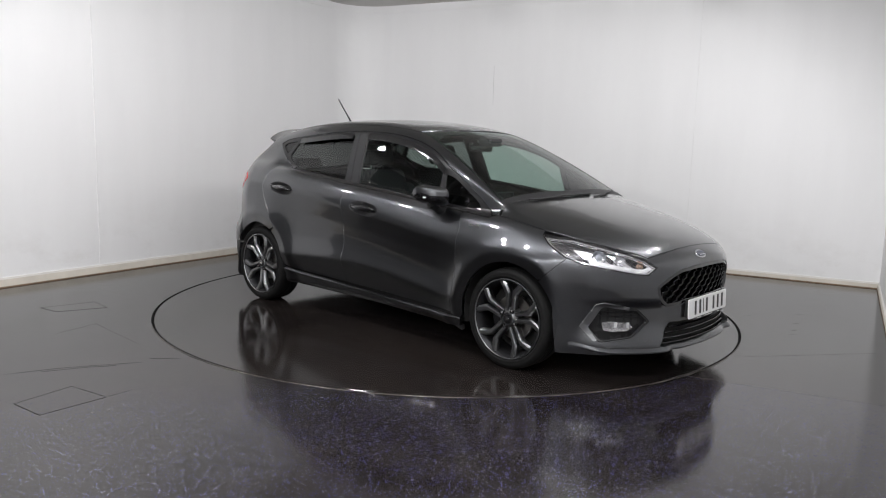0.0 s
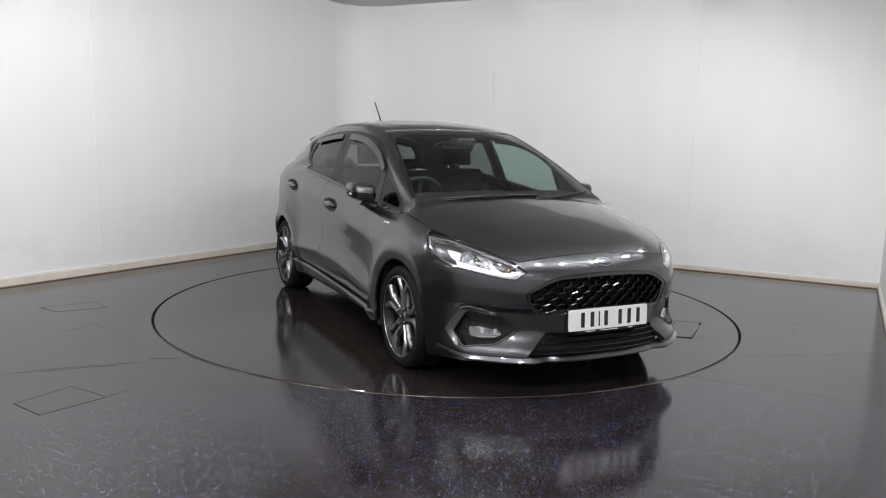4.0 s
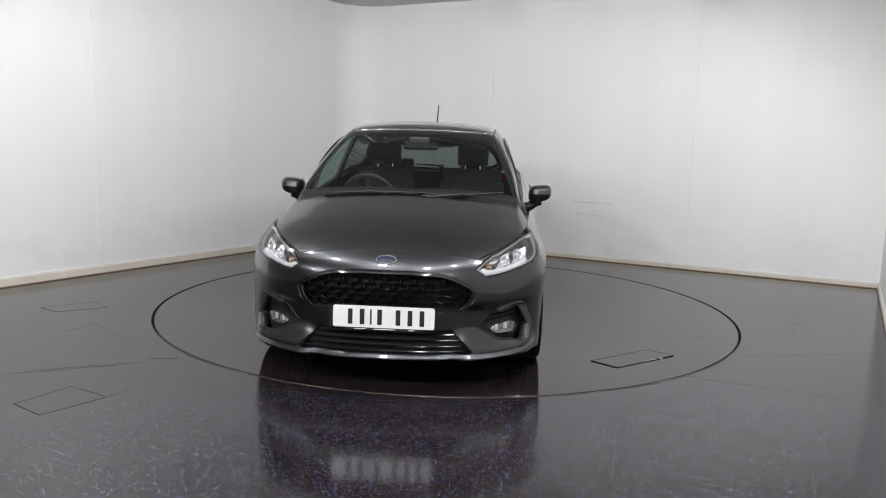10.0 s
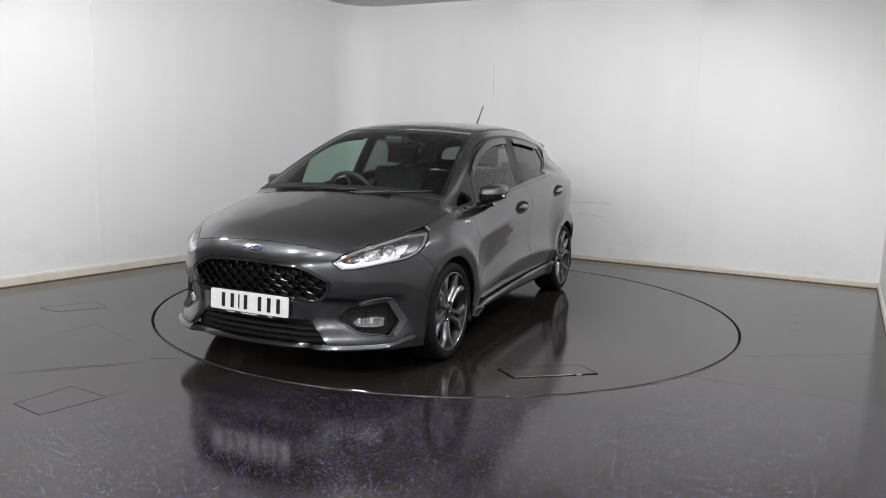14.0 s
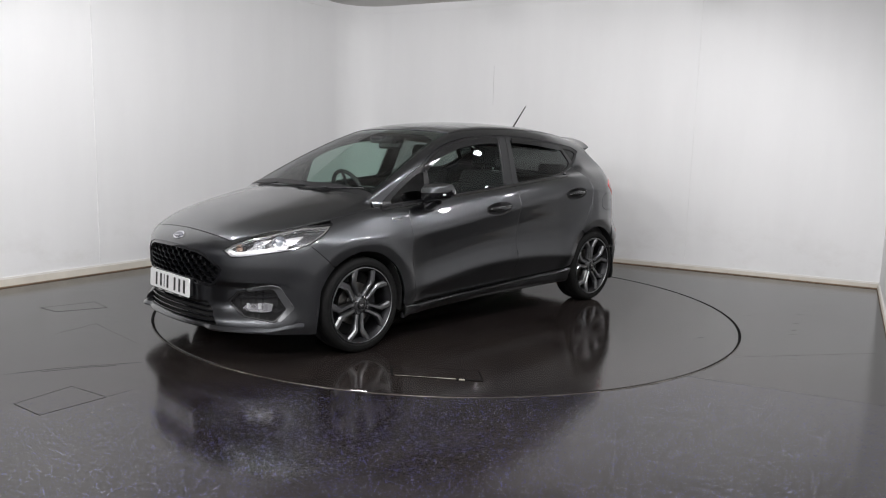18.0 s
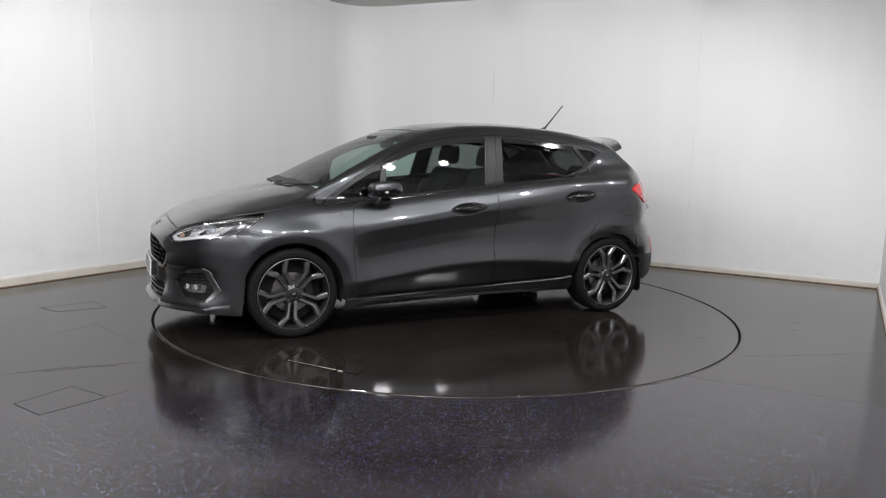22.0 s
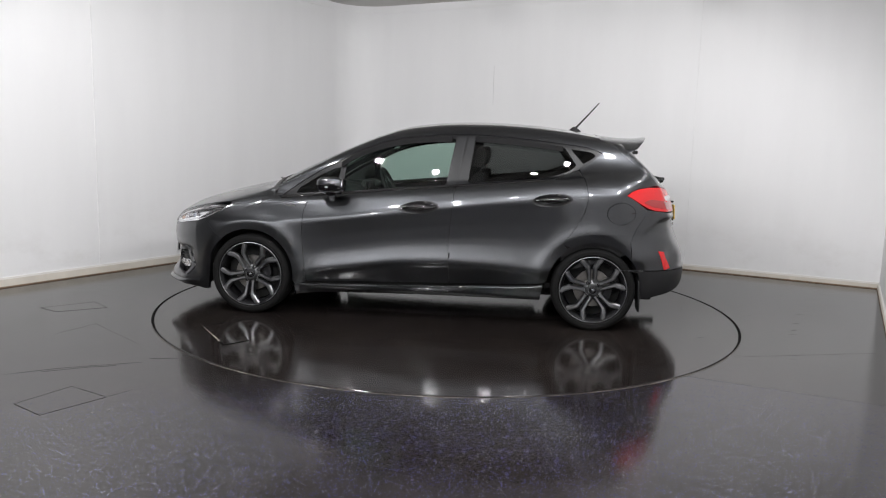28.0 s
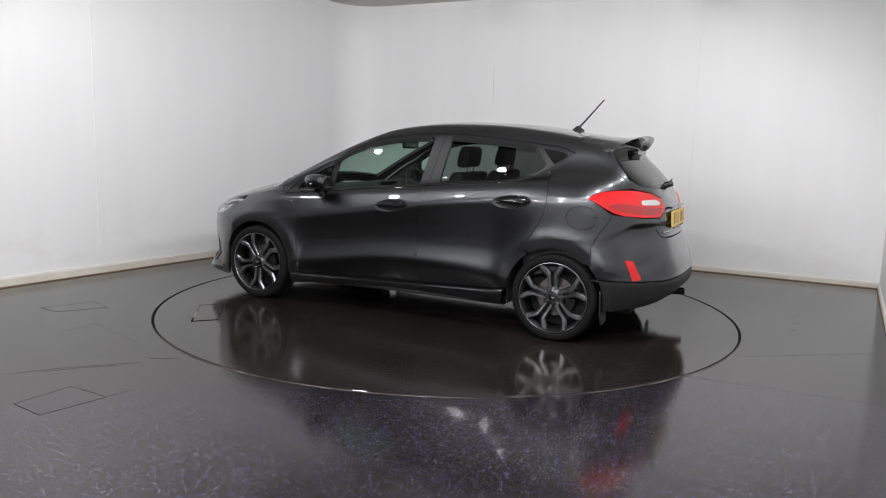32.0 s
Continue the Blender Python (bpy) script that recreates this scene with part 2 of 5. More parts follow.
def strip(bm, pts, z0, z1, thick, closed=True):
    """An upright band along a plan line, grown outwards from it."""
    n = len(pts)
    out = []
    for i, p in enumerate(pts):
        a, b = pts[i - 1] if i or closed else p, pts[(i + 1) % n] if i < n - 1 or closed else p
        d1, d2 = (p - a), (b - p)
        d1 = d1.normalized() if d1.length > 1e-6 else d2.normalized()
        d2 = d2.normalized() if d2.length > 1e-6 else d1
        n1, n2 = Vector((d1.y, -d1.x, 0)), Vector((d2.y, -d2.x, 0))
        m = (n1 + n2).normalized()
        out.append(p + m * thick / max(0.4, m.dot(n1)))
    for i in range(n if closed else n - 1):
        j = (i + 1) % n
        q = [Vector((w.x, w.y, z)) for w, z in ((pts[i], z0), (pts[j], z0), (pts[j], z1), (pts[i], z1), (out[i], z0), (out[j], z0), (out[j], z1), (out[i], z1))]
        vs = [bm.verts.new(p) for p in q]
        caps = ([] if closed or i else [(0, 3, 7, 4)]) + ([] if closed or i < n - 2 else [(1, 5, 6, 2)])
        for f in [(0, 1, 2, 3), (5, 4, 7, 6), (3, 2, 6, 7), (0, 4, 5, 1)] + caps:
            bm.faces.new([vs[k] for k in f])


OUT = room_outline()


def wall_piece(name, pts, label, mat=WALL):
    bm = bmesh.new()
    strip(bm, pts, 0.0, CEIL, 0.12, closed=False)
    bmesh.ops.remove_doubles(bm, verts=bm.verts, dist=1e-5)
    w = part(name, bm, mat)
    for p in w.data.polygons:
        p.use_smooth = abs(p.normal.z) < 0.5
    w.data.set_sharp_from_angle(angle=radians(20))
    return tagged(w, label, "wall", kind="structure")


wall_piece("wall_right", OUT[0:2], "white painted side wall, scuffed near the skirting")
wall_piece("wall_back", OUT[1:3], "white painted back wall with faint marks and panel joints")
wall_piece("wall_corner", OUT[2:15], "white painted wall, rounded at the corner")
SHUT = CORNER - WALL_U * 5.3       # the side wall is white up to here; its unseen near end is greyed so the car mirrors it dark
wall_piece("wall_left", [OUT[14], SHUT], "white painted side wall with dirty smears low down")
wall_piece("wall_left_front", [SHUT, OUT[15]], "plain dark grey end of the side wall", GREYWALL)
wall_piece("wall_front", [OUT[15], OUT[0]], "plain white wall behind the camera")

DIRT = plain("brown_floor_dirt", (0.20, 0.135, 0.085), 0.8, vary=0.45, scale=14)
for pts, h, label in ((OUT[0:2], 0.060, "low cream skirting board of the side wall"), (OUT[1:8], 0.062, "low cream skirting board along the back wall"), (OUT[7:16], 0.084, "cream painted skirting board, dusty along its top"), ([OUT[15], OUT[0]], 0.084, "cream skirting board behind the camera")):
    for z0, z1, out, mat, nm in ((0.010, h - 0.016, -0.016, SKIRT, "baseboard"), (h - 0.016, h, -0.011, SKIRTTOP, "trim"), (0.0, 0.010, -0.018, DIRT, "trim")):
        bm = bmesh.new()
        strip(bm, pts, z0, z1, out, closed=False)
        bmesh.ops.remove_doubles(bm, verts=bm.verts, dist=1e-5)
        tagged(part(nm, bm, mat), label if nm == "baseboard" else ("white bead along the top of the skirting" if mat is SKIRTTOP else "brown dirt in the joint under the skirting"), "skirting", kind="structure")
bm = bmesh.new()
strip(bm, room_outline(0.0), CEIL - 0.085, CEIL - 0.012, -0.012)
tagged(part("trim", bm, WALL), "white strip along the top of the wall", "trim", kind="structure")

bm = bmesh.new()
n = len(OUT)
lo = [bm.verts.new((p.x, p.y, CEIL)) for p in OUT]
hi = [bm.verts.new((p.x, p.y, CEIL + 0.15)) for p in OUT]
bm.faces.new(lo)
bm.faces.new(hi[::-1])
for i in range(n):
    bm.faces.new((lo[i], hi[i], hi[(i + 1) % n], lo[(i + 1) % n]))
tagged(part("ceiling", bm, CEILM), "off-white flat ceiling", "ceiling", kind="structure")

# floor with a round pit for the turntable
R_DISC = 2.2234
bm = bmesh.new()
SEG = 160
ring0 = [bm.verts.new((R_DISC * math.cos(a), R_DISC * math.sin(a), 0)) for a in np.linspace(0, 2 * math.pi, SEG, endpoint=False)]
ring1 = [bm.verts.new((v.co.x, v.co.y, -0.05)) for v in ring0]
big = []
for a in np.linspace(0, 2 * math.pi, SEG, endpoint=False):
    big.append(bm.verts.new((14 * math.cos(a), 14 * math.sin(a), 0)))
for i in range(SEG):
    j = (i + 1) % SEG
    bm.faces.new((ring0[i], big[i], big[j], ring0[j]))
    bm.faces.new((ring0[i], ring0[j], ring1[j], ring1[i]))
bm.faces.new(ring1)
tagged(part("floor", bm, FLOOR), "dark brown polished vinyl floor with pale flecks", "floor", kind="structure")

# shallow lids let into the floor
LIDGAP = plain("lid_joint_dirt", (0.009, 0.007, 0.006), 0.35, vary=0.3, scale=30, spec=0.3)
def lid(name, corners, label, width=0.006, mat=LIDGAP):
    ob = thing(name, label, "floor lid")
    ctr = sum((Vector(c) for c in corners), Vector((0, 0))) / len(corners)
    bm = bmesh.new()
    prism(bm, [tuple(ctr + (Vector(c) - ctr) * 0.985) for c in corners], 0.0002, 0.0006)
    part("cover", bm, FLOOR, ob)
    for a, b in zip(corners, corners[1:] + corners[:1]):
        a, b = Vector(a), Vector(b)
        d = (b - a).normalized()
        s = Vector((-d.y, d.x)) * width / 2
        bm = bmesh.new()
        prism(bm, [tuple(a - s), tuple(b - s), tuple(b + s), tuple(a + s)], 0.0003, 0.0012)
        part("joint", bm, mat, ob)
    return ob


lid("floor_hatch", [(-2.056, -2.503), (-1.861, -2.636), (-1.672, -2.372), (-1.916, -2.233)], "square inspection lid flush in the dark vinyl floor", 0.0045)
lid("floor_hatch", [(-3.001, -0.547), (-2.827, -0.654), (-2.54, -0.48), (-2.72, -0.30)], "faint square lid in the dark floor near the wall", 0.004)

# faint joints in the wall lining and scratches on it
def wall_line(name, a, b, z0, z1, width, label, mat):
    bm = bmesh.new()
    d = (b - a)
    u = d.normalized() if d.length > 1e-6 else Vector((0, 0, 1))
    nrm = Vector((0, 0, 0)) - (a + b) / 2
    nrm.z = 0
    nrm.normalize()
    if abs(z1 - z0) > d.length:
        s = nrm.cross(Vector((0, 0, 1))).normalized() * width / 2
    else:
        s = Vector((0, 0, width / 2))
    lo, hi = Vector((a.x, a.y, z0)), Vector((b.x, b.y, z1))
    q = [lo - s, lo + s, hi + s, hi - s]
    vs = [bm.verts.new(p + nrm * 0.0025) for p in q] + [bm.verts.new(p - nrm * 0.002) for p in q]
    for f in ((0, 1, 2, 3), (7, 6, 5, 4), (0, 4, 5, 1), (1, 5, 6, 2), (2, 6, 7, 3), (3, 7, 4, 0)):
        bm.faces.new([vs[k] for k in f])
    return tagged(part(name, bm, mat), label, "wall mark", kind="structure")


MARK = plain("grey_wall_mark", (0.60, 0.60, 0.60), 0.6)
FAINT = plain("faint_joint", (0.77, 0.77, 0.77), 0.6)
SCRATCH = plain("scratch_grey", (0.5, 0.5, 0.5), 0.6)
JOINTW = plain("bright_joint_filler", (0.87, 0.87, 0.87), 0.4)
lw = CORNER - WALL_U * 3.72
wall_line("trim", lw, lw, 0.09, CEIL - 0.09, 0.009, "vertical joint in the white wall lining", JOINTW)
def on_back(v):
    return CORNER + (RIGHT_CORNER - CORNER).normalized() * v
wall_line("trim", on_back(1.95), on_back(1.95), 1.75, 2.2, 0.005, "short vertical joint in the white wall", MARK)
wall_line("trim", on_back(4.28), on_back(4.28), 0.09, CEIL - 0.09, 0.004, "vertical joint in the white wall", FAINT)
wall_line("scratch", on_back(3.0), on_back(3.45), 0.655, 0.665, 0.006, "long thin scratch on the white wall", SCRATCH)
wall_line("scratch", on_back(3.05), on_back(3.40), 0.53, 0.505, 0.005, "faint scratch on the white wall", MARK)

# ceiling lamps: a bent line of round spotlights above the near edge of the turntable, and an added fill row near the
# camera
LAMP_FACE = 0.058


def ceiling_spot(x, y, aim, watts):
    ob = thing("spotlight", "round white ceiling spotlight, lit, the row near the camera added as fill", "light", "ceiling spotlights")
    ob.matrix_world = pose(x, y, CEIL)
    d = (Vector(aim) - Vector((x, y, CEIL - 0.12))).normalized()
    tilt = d.to_track_quat("-Z", "Y").to_matrix().to_4x4()
    bm = bmesh.new()
    lathe(bm, [(0.05, -0.002), (0.05, -0.018), (0.012, -0.022), (0.010, -0.08), (0.002, -0.08)], 16)
    part("mount", bm, CEILM, ob)
    bm = bmesh.new()
    lathe(bm, [(0.04, 0.055), (0.08, 0.045), (0.102, -0.015), (0.097, -0.015), (0.075, 0.035), (0.01, 0.045)], 24, Matrix.Translation((0, 0, -0.12)) @ tilt)
    part("lamp_can", bm, CEILM, ob, smooth=True)
    spot_lamp("lamp", Vector((x, y, CEIL - 0.12)) + d * 0.12, Vector(aim), LAMP_FACE, watts)


TRACK = [(-3.15, -0.35), (-2.6, -1.0), (-1.95, -1.65), (-1.35, -2.25), (-0.7, -2.75), (0.0, -3.1), (0.62, -2.85), (1.16, -2.38), (1.70, -1.88), (2.2, -1.38), (2.62, -0.72), (2.95, 0.05)]
for x, y in TRACK:
    ceiling_spot(x, y, (0.6 * x, 0.6 * y + 0.9, 0.5), 40 if abs(x) < 2.4 else 19)
# Unseen fill lamps: odd ones brighten the front wall, even ones the back
for k, x in enumerate(np.linspace(-5.2, 0.2, 9)):
    if k % 2:
        ceiling_spot(float(x), -4.5, (x, -6.1, 0.7), 95)
    else:
        ceiling_spot(float(x), -5.3, (x * 0.6 + 1.2, 2.6, 1.65), 104)

# ---- turntable ----
turntable = thing("turntable", "round dark vinyl turntable flush with the floor", "turntable")
bm = bmesh.new()
lathe(bm, [(0.01, 0.0), (R_DISC - 0.016, 0.0), (R_DISC - 0.012, -0.003), (R_DISC - 0.010, -0.04), (0.01, -0.04)], 160)
part("deck", bm, DISC, turntable)


def ring_strip(name, a0, a1, inner, outer, z, mat, label):
    """A flat band of varying width round the turntable, from angle a0 to a1 in degrees."""
    bm = bmesh.new()
    n = max(8, int((a1 - a0) * 0.8))
    rows = []
    for a in np.linspace(a0, a1, n + 1):
        ca, sa = math.cos(radians(a)), math.sin(radians(a))
        r0, r1 = R_DISC + inner(a), R_DISC + outer(a)
        rows.append([bm.verts.new((r * ca, r * sa, h)) for r, h in ((r0, z - 0.003), (r0, z), (r1, z), (r1, z - 0.003))])
    for p, q in zip(rows, rows[1:]):
        for i in range(3):
            bm.faces.new((p[i], q[i], q[i + 1], p[i + 1]))
    return tagged(part(name, bm, mat), label, "floor edge", kind="structure")


def near_side(a):
    """1 on the side towards the camera, 0 on the far side."""
    u = min(1.0, max(0.0, (-math.sin(radians(a)) - 0.25) / 0.55))
    return u * u * (3 - 2 * u)


# Flat black band standing in for the dark gap, wider on the far side
ring_strip("floor_gap_band", 0, 360, lambda a: -0.013 + 0.007 * near_side(a), lambda a: 0.004 - 0.004 * near_side(a), 0.0012, GAP, "flat black band standing in for the gap round the turntable")
rnd = random.Random(4)
ragged = [rnd.uniform(0.2, 1.0) for _ in range(400)]
ring_strip("floor_edge", 205, 335, lambda a: 0.0005, lambda a: 0.002 + 0.011 * ragged[int(a * 1.1) % 400] * near_side(a), 0.0016, RINGM, "worn brownish edge of the vinyl beside the turntable")

# ---- the car: one smooth body form, cut into panels ----
def soft_curve(keys, soft):
    """A smooth function of one variable: straight between its keys, then rounded."""
    xs, ys = np.array([k[0] for k in keys]), np.array([k[1] for k in keys])
    lo, hi, n = xs[0] - 0.8, xs[-1] + 0.8, 2400
    g = np.linspace(lo, hi, n)
    s0, s1 = (ys[1] - ys[0]) / (xs[1] - xs[0]), (ys[-1] - ys[-2]) / (xs[-1] - xs[-2])
    v = np.interp(g, xs, ys) + np.minimum(g - xs[0], 0) * s0 + np.maximum(g - xs[-1], 0) * s1
    step = g[1] - g[0]
    k = np.arange(-int(3 * soft / step), int(3 * soft / step) + 1) * step
    w = np.exp(-0.5 * (k / soft) ** 2)
    w /= w.sum()
    m = len(k) // 2
    pad = np.concatenate([v[0] - (np.arange(m, 0, -1)) * step * s0, v, v[-1] + np.arange(1, m + 1) * step * s1])
    v = np.convolve(pad, w, "valid")
    return lambda q: np.interp(q, g, v)


PLAN = soft_curve([(-2.05, 0.70), (-1.85, 0.775), (-1.6, 0.826), (-1.25, 0.858), (-0.6, 0.862), (0.2, 0.862), (0.9, 0.858), (1.3, 0.852), (1.6, 0.828), (1.85, 0.775), (2.1, 0.68)], 0.08)
BELT = soft_curve([(-2.0, 1.07), (-1.3, 1.065), (-0.84, 1.047), (-0.5, 1.017), (-0.2, 0.987), (0.2, 0.95), (0.53, 0.914), (0.84, 0.885), (1.1, 0.862), (1.5, 0.82), (2.0, 0.72)], 0.06)
SHOULDER = soft_curve([(-2.0, 0.96), (-1.42, 0.952), (-1.15, 0.943), (-0.84, 0.925), (-0.44, 0.88), (0.0, 0.818), (0.4, 0.757), (0.76, 0.711), (1.25, 0.69), (2.0, 0.64)], 0.08)
LOWCREASE = soft_curve([(-2.0, 0.42), (-0.8, 0.42), (-0.54, 0.445), (-0.2, 0.456), (0.19, 0.441), (0.6, 0.38), (0.81, 0.347), (2.0, 0.32)], 0.08)
NOSE = soft_curve([(0.05, 2.02), (0.17, 2.062), (0.22, 2.078), (0.30, 2.066), (0.46, 2.070), (0.56, 2.075), (0.65, 2.062), (0.70, 2.035), (0.74, 1.985), (0.80, 1.90), (0.95, 1.68)], 0.018)
TAIL = soft_curve([(0.10, -1.86), (0.20, -1.92), (0.28, -1.97), (0.42, -1.985), (0.47, -1.965), (0.55, -1.95), (0.62, -1.92), (0.72, -1.875), (0.86, -1.865), (0.96, -1.83), (1.08, -1.77), (1.3, -1.62)], 0.02)
BONNET = soft_curve([(1.0, 1.005), (1.15, 0.978), (1.34, 0.938), (1.58, 0.880), (1.78, 0.818), (1.93, 0.752), (2.1, 0.64)], 0.05)
ROOF = soft_curve([(-1.8, 1.27), (-1.46, 1.350), (-1.28, 1.382), (-1.05, 1.421), (-0.83, 1.446), (-0.6, 1.458), (-0.37, 1.461), (-0.15, 1.455), (0.13, 1.424), (0.32, 1.375), (0.6, 1.28)], 0.07)
SCREEN = soft_curve([(0.85, 1.42), (0.97, 1.19), (1.07, 0.99), (1.175, 0.775), (1.28, 0.545), (1.385, 0.29), (1.50, -0.05)], 0.04)
REARSCREEN = soft_curve([(0.90, -1.83), (1.0, -1.785), (1.08, -1.725), (1.21, -1.600), (1.32, -1.48), (1.45, -1.32)], 0.04)


DISH = soft_curve([(-0.2, 0.0), (-0.05, 0.0), (0.02, 0.001), (0.17, 0.018), (0.30, 0.029), (0.43, 0.031), (0.65, 0.026), (0.87, 0.013), (0.98, 0.003), (1.06, 0.0), (1.3, 0.0)], 0.032)


def soft_max(a, b, k):
    h = np.maximum(k - np.abs(a - b), 0) / k
    return np.maximum(a, b) + h * h * k * 0.25


def soft_plus(d, s):
    return (np.sqrt(d * d + s * s) + d) * 0.5


def fade(q, a, b):
    u = np.clip((q - a) / (b - a), 0, 1)
    return u * u * (3 - 2 * u)


AXLE_F, AXLE_R, HUB_Z = 1.2465, -1.2465, 0.304


def side_width(x, z):
    zl, zs = LOWCREASE(x), SHOULDER(x)
    doors = fade(x, -1.15, -0.75) * (1 - fade(x, 0.65, 0.95))
    w = PLAN(x)
    w = w - doors * DISH((z - zl) / (zs - zl))
    w = w - (0.50 * doors + 0.10 * (1 - doors)) * soft_plus(zl - 0.01 - z, 0.022)
    w = w - (0.50 + 0.06 * doors + 0.20 * fade(-x, 0.9, 1.4)) * soft_plus(z - zs, 0.026)
    for ax in (AXLE_F, AXLE_R):
        r = np.hypot(x - ax, z - HUB_Z)
        w = w + 0.014 * np.exp(-(np.maximum(r - 0.384, 0) / 0.06) ** 2) - 0.15 * np.minimum(soft_plus(0.384 - r, 0.010), 0.08) + 0.0009
    return w


def body_field(x, y, z):
    """Negative inside the car's outer form."""
    y = np.abs(y)
    side = (y - side_width(x, z)) * 0.92
    zb = np.where(x > 0, BONNET(x), 1.0)
    cab = 1 - fade(x, 0.95, 1.25)
    crease = np.clip(0.36 + 0.31 * (1.9 - x), 0.30, 0.64)
    top_b = BONNET(np.maximum(x, 1.0)) - 0.08 * y * y - 0.11 * y ** 4 - 0.07 * soft_plus(y - crease, 0.020)
    top_d = BELT(x) + 0.015
    top = z - (top_b * (1 - cab) + top_d * cab)
    front = x - (NOSE(z) - 0.26 * y * y - 0.62 * y ** 4)
    rear = (TAIL(z) + 0.12 * y * y + 0.55 * y ** 4) - x
    low = soft_max(side, top * 0.9, 0.07)
    low = soft_max(low, front * 0.85, 0.06)
    low = soft_max(low, rear * 0.85, 0.09)
    zz = z - 0.9
    gw = 0.765 - 0.27 * zz - 0.24 * zz * zz - 0.026 * ((x + 0.25) / 0.9) ** 2 - 0.035 * fade(-x, 0.9, 1.8)
    g_side = y - gw
    g_roof = z - (ROOF(x) - 0.10 * y * y - 0.14 * y ** 4)
    g_front = (x - (SCREEN(z) - 0.22 * y * y - 0.18 * y ** 4)) * 0.48
    g_rear = ((REARSCREEN(z) + 0.10 * y * y + 0.35 * y ** 4) - x) * 0.65
    g = soft_max(g_side, g_roof, 0.085)
    g = soft_max(g, g_front, 0.025)
    g = soft_max(g, g_rear, 0.04)
    g = np.maximum(g, 0.80 - z)
    k = 0.022 + 0.12 * fade(-x, 0.98, 1.28) * (1 - fade(-x, 1.55, 1.75))
    h = np.maximum(k - np.abs(low - g), 0) / k
    return np.minimum(low, g) - h * h * k * 0.25


def field_normal(p):
    e = 0.002
    g = np.stack([body_field(p[:, 0] + dx, p[:, 1] + dy, p[:, 2] + dz) - body_field(p[:, 0] - dx, p[:, 1] - dy, p[:, 2] - dz)
                  for dx, dy, dz in ((e, 0, 0), (0, e, 0), (0, 0, e))], 1)
    return g / np.maximum(np.linalg.norm(g, axis=1, keepdims=True), 1e-9)


NOSE_X, TAIL_X, CABIN_Z = 0.9, -0.9, 0.75


def rays(mode, q):
    """Starting points far outside and inward directions for plan coordinates q of a projection."""
    q = np.asarray(q, float)
    n = len(q)
    o, d = np.zeros((n, 3)), np.zeros((n, 3))
    if mode == "side":      # x, z
        o[:, 0], o[:, 2], o[:, 1], d[:, 1] = q[:, 0], q[:, 1], 1.3, -1
    elif mode == "top":     # x, y
        o[:, 0], o[:, 1], o[:, 2], d[:, 2] = q[:, 0], q[:, 1], 1.9, -1
    elif mode == "front":   # y, z
        o[:, 1], o[:, 2], o[:, 0], d[:, 0] = q[:, 0], q[:, 1], 2.7, -1
    elif mode in ("nose", "tail"):   # angle about an upright line, z
        s = 1 if mode == "nose" else -1
        d[:, 0], d[:, 1] = -s * np.cos(q[:, 0]), -np.sin(q[:, 0])
        o = np.stack([np.full(n, NOSE_X if s > 0 else TAIL_X), np.zeros(n), q[:, 1]], 1) - d * 1.9
    elif mode == "roll":    # x, angle about a line along the cabin
        d[:, 1], d[:, 2] = -np.cos(q[:, 1]), -np.sin(q[:, 1])
        o = np.stack([q[:, 0], np.zeros(n), np.full(n, CABIN_Z)], 1) - d * 1.6
    return o, d


def flat(mode, p):
    """Plan coordinates of points on the body."""
    p = np.asarray(p, float)
    if mode == "side":
        return p[:, [0, 2]]
    if mode == "top":
        return p[:, [0, 1]]
    if mode == "front":
        return p[:, [1, 2]]
    if mode == "nose":
        return np.stack([np.arctan2(p[:, 1], p[:, 0] - NOSE_X), p[:, 2]], 1)
    if mode == "tail":
        return np.stack([np.arctan2(p[:, 1], TAIL_X - p[:, 0]), p[:, 2]], 1)
    return np.stack([p[:, 0], np.arctan2(p[:, 2] - CABIN_Z, p[:, 1])], 1)


def lift(mode, q):
    o, d = rays(mode, q)
    n, t = len(o), np.zeros(len(o))
    done = np.zeros(n, bool)
    f = lambda s: body_field(o[:, 0] + d[:, 0] * s, o[:, 1] + d[:, 1] * s, o[:, 2] + d[:, 2] * s)
    for _ in range(175):
        inside = f(t) < 0
        done |= inside
        if done.all():
            break
        t = np.where(done, t, t + 0.018)
    lo, hi = t - 0.018, t
    for _ in range(16):
        mid = (lo + hi) / 2
        ins = f(mid) < 0
        hi, lo = np.where(ins, mid, hi), np.where(ins, lo, mid)
    return o + d * hi[:, None]


def dense(pts, step, closed=True):
    pts = [np.asarray(p, float) for p in pts]
    out = []
    for a, b in zip(pts, pts[1:] + (pts[:1] if closed else [])):
        k = max(1, int(round(np.linalg.norm(b - a) / step)))
        out += [a + (b - a) * i / k for i in range(k)]
    if not closed:
        out.append(pts[-1])
    return np.array(out)


def rounded(pts, r=0.02, closed=True, steps=3):
    """Round the corners of an outline."""
    pts = [np.asarray(p, float) for p in pts]
    n, out = len(pts), []
    for i, p in enumerate(pts):
        if not closed and i in (0, n - 1):
            out.append(p)
            continue
        a, b = pts[i - 1] - p, pts[(i + 1) % n] - p
        la, lb = np.linalg.norm(a), np.linalg.norm(b)
        ra, rb = min(r, la * 0.45) / la, min(r, lb * 0.45) / lb
        p0, p1 = p + a * ra, p + b * rb
        for k in range(steps + 1):
            u = k / steps
            out.append(p0 * (1 - u) ** 2 + p * 2 * u * (1 - u) + p1 * u * u)
    return np.array(out)


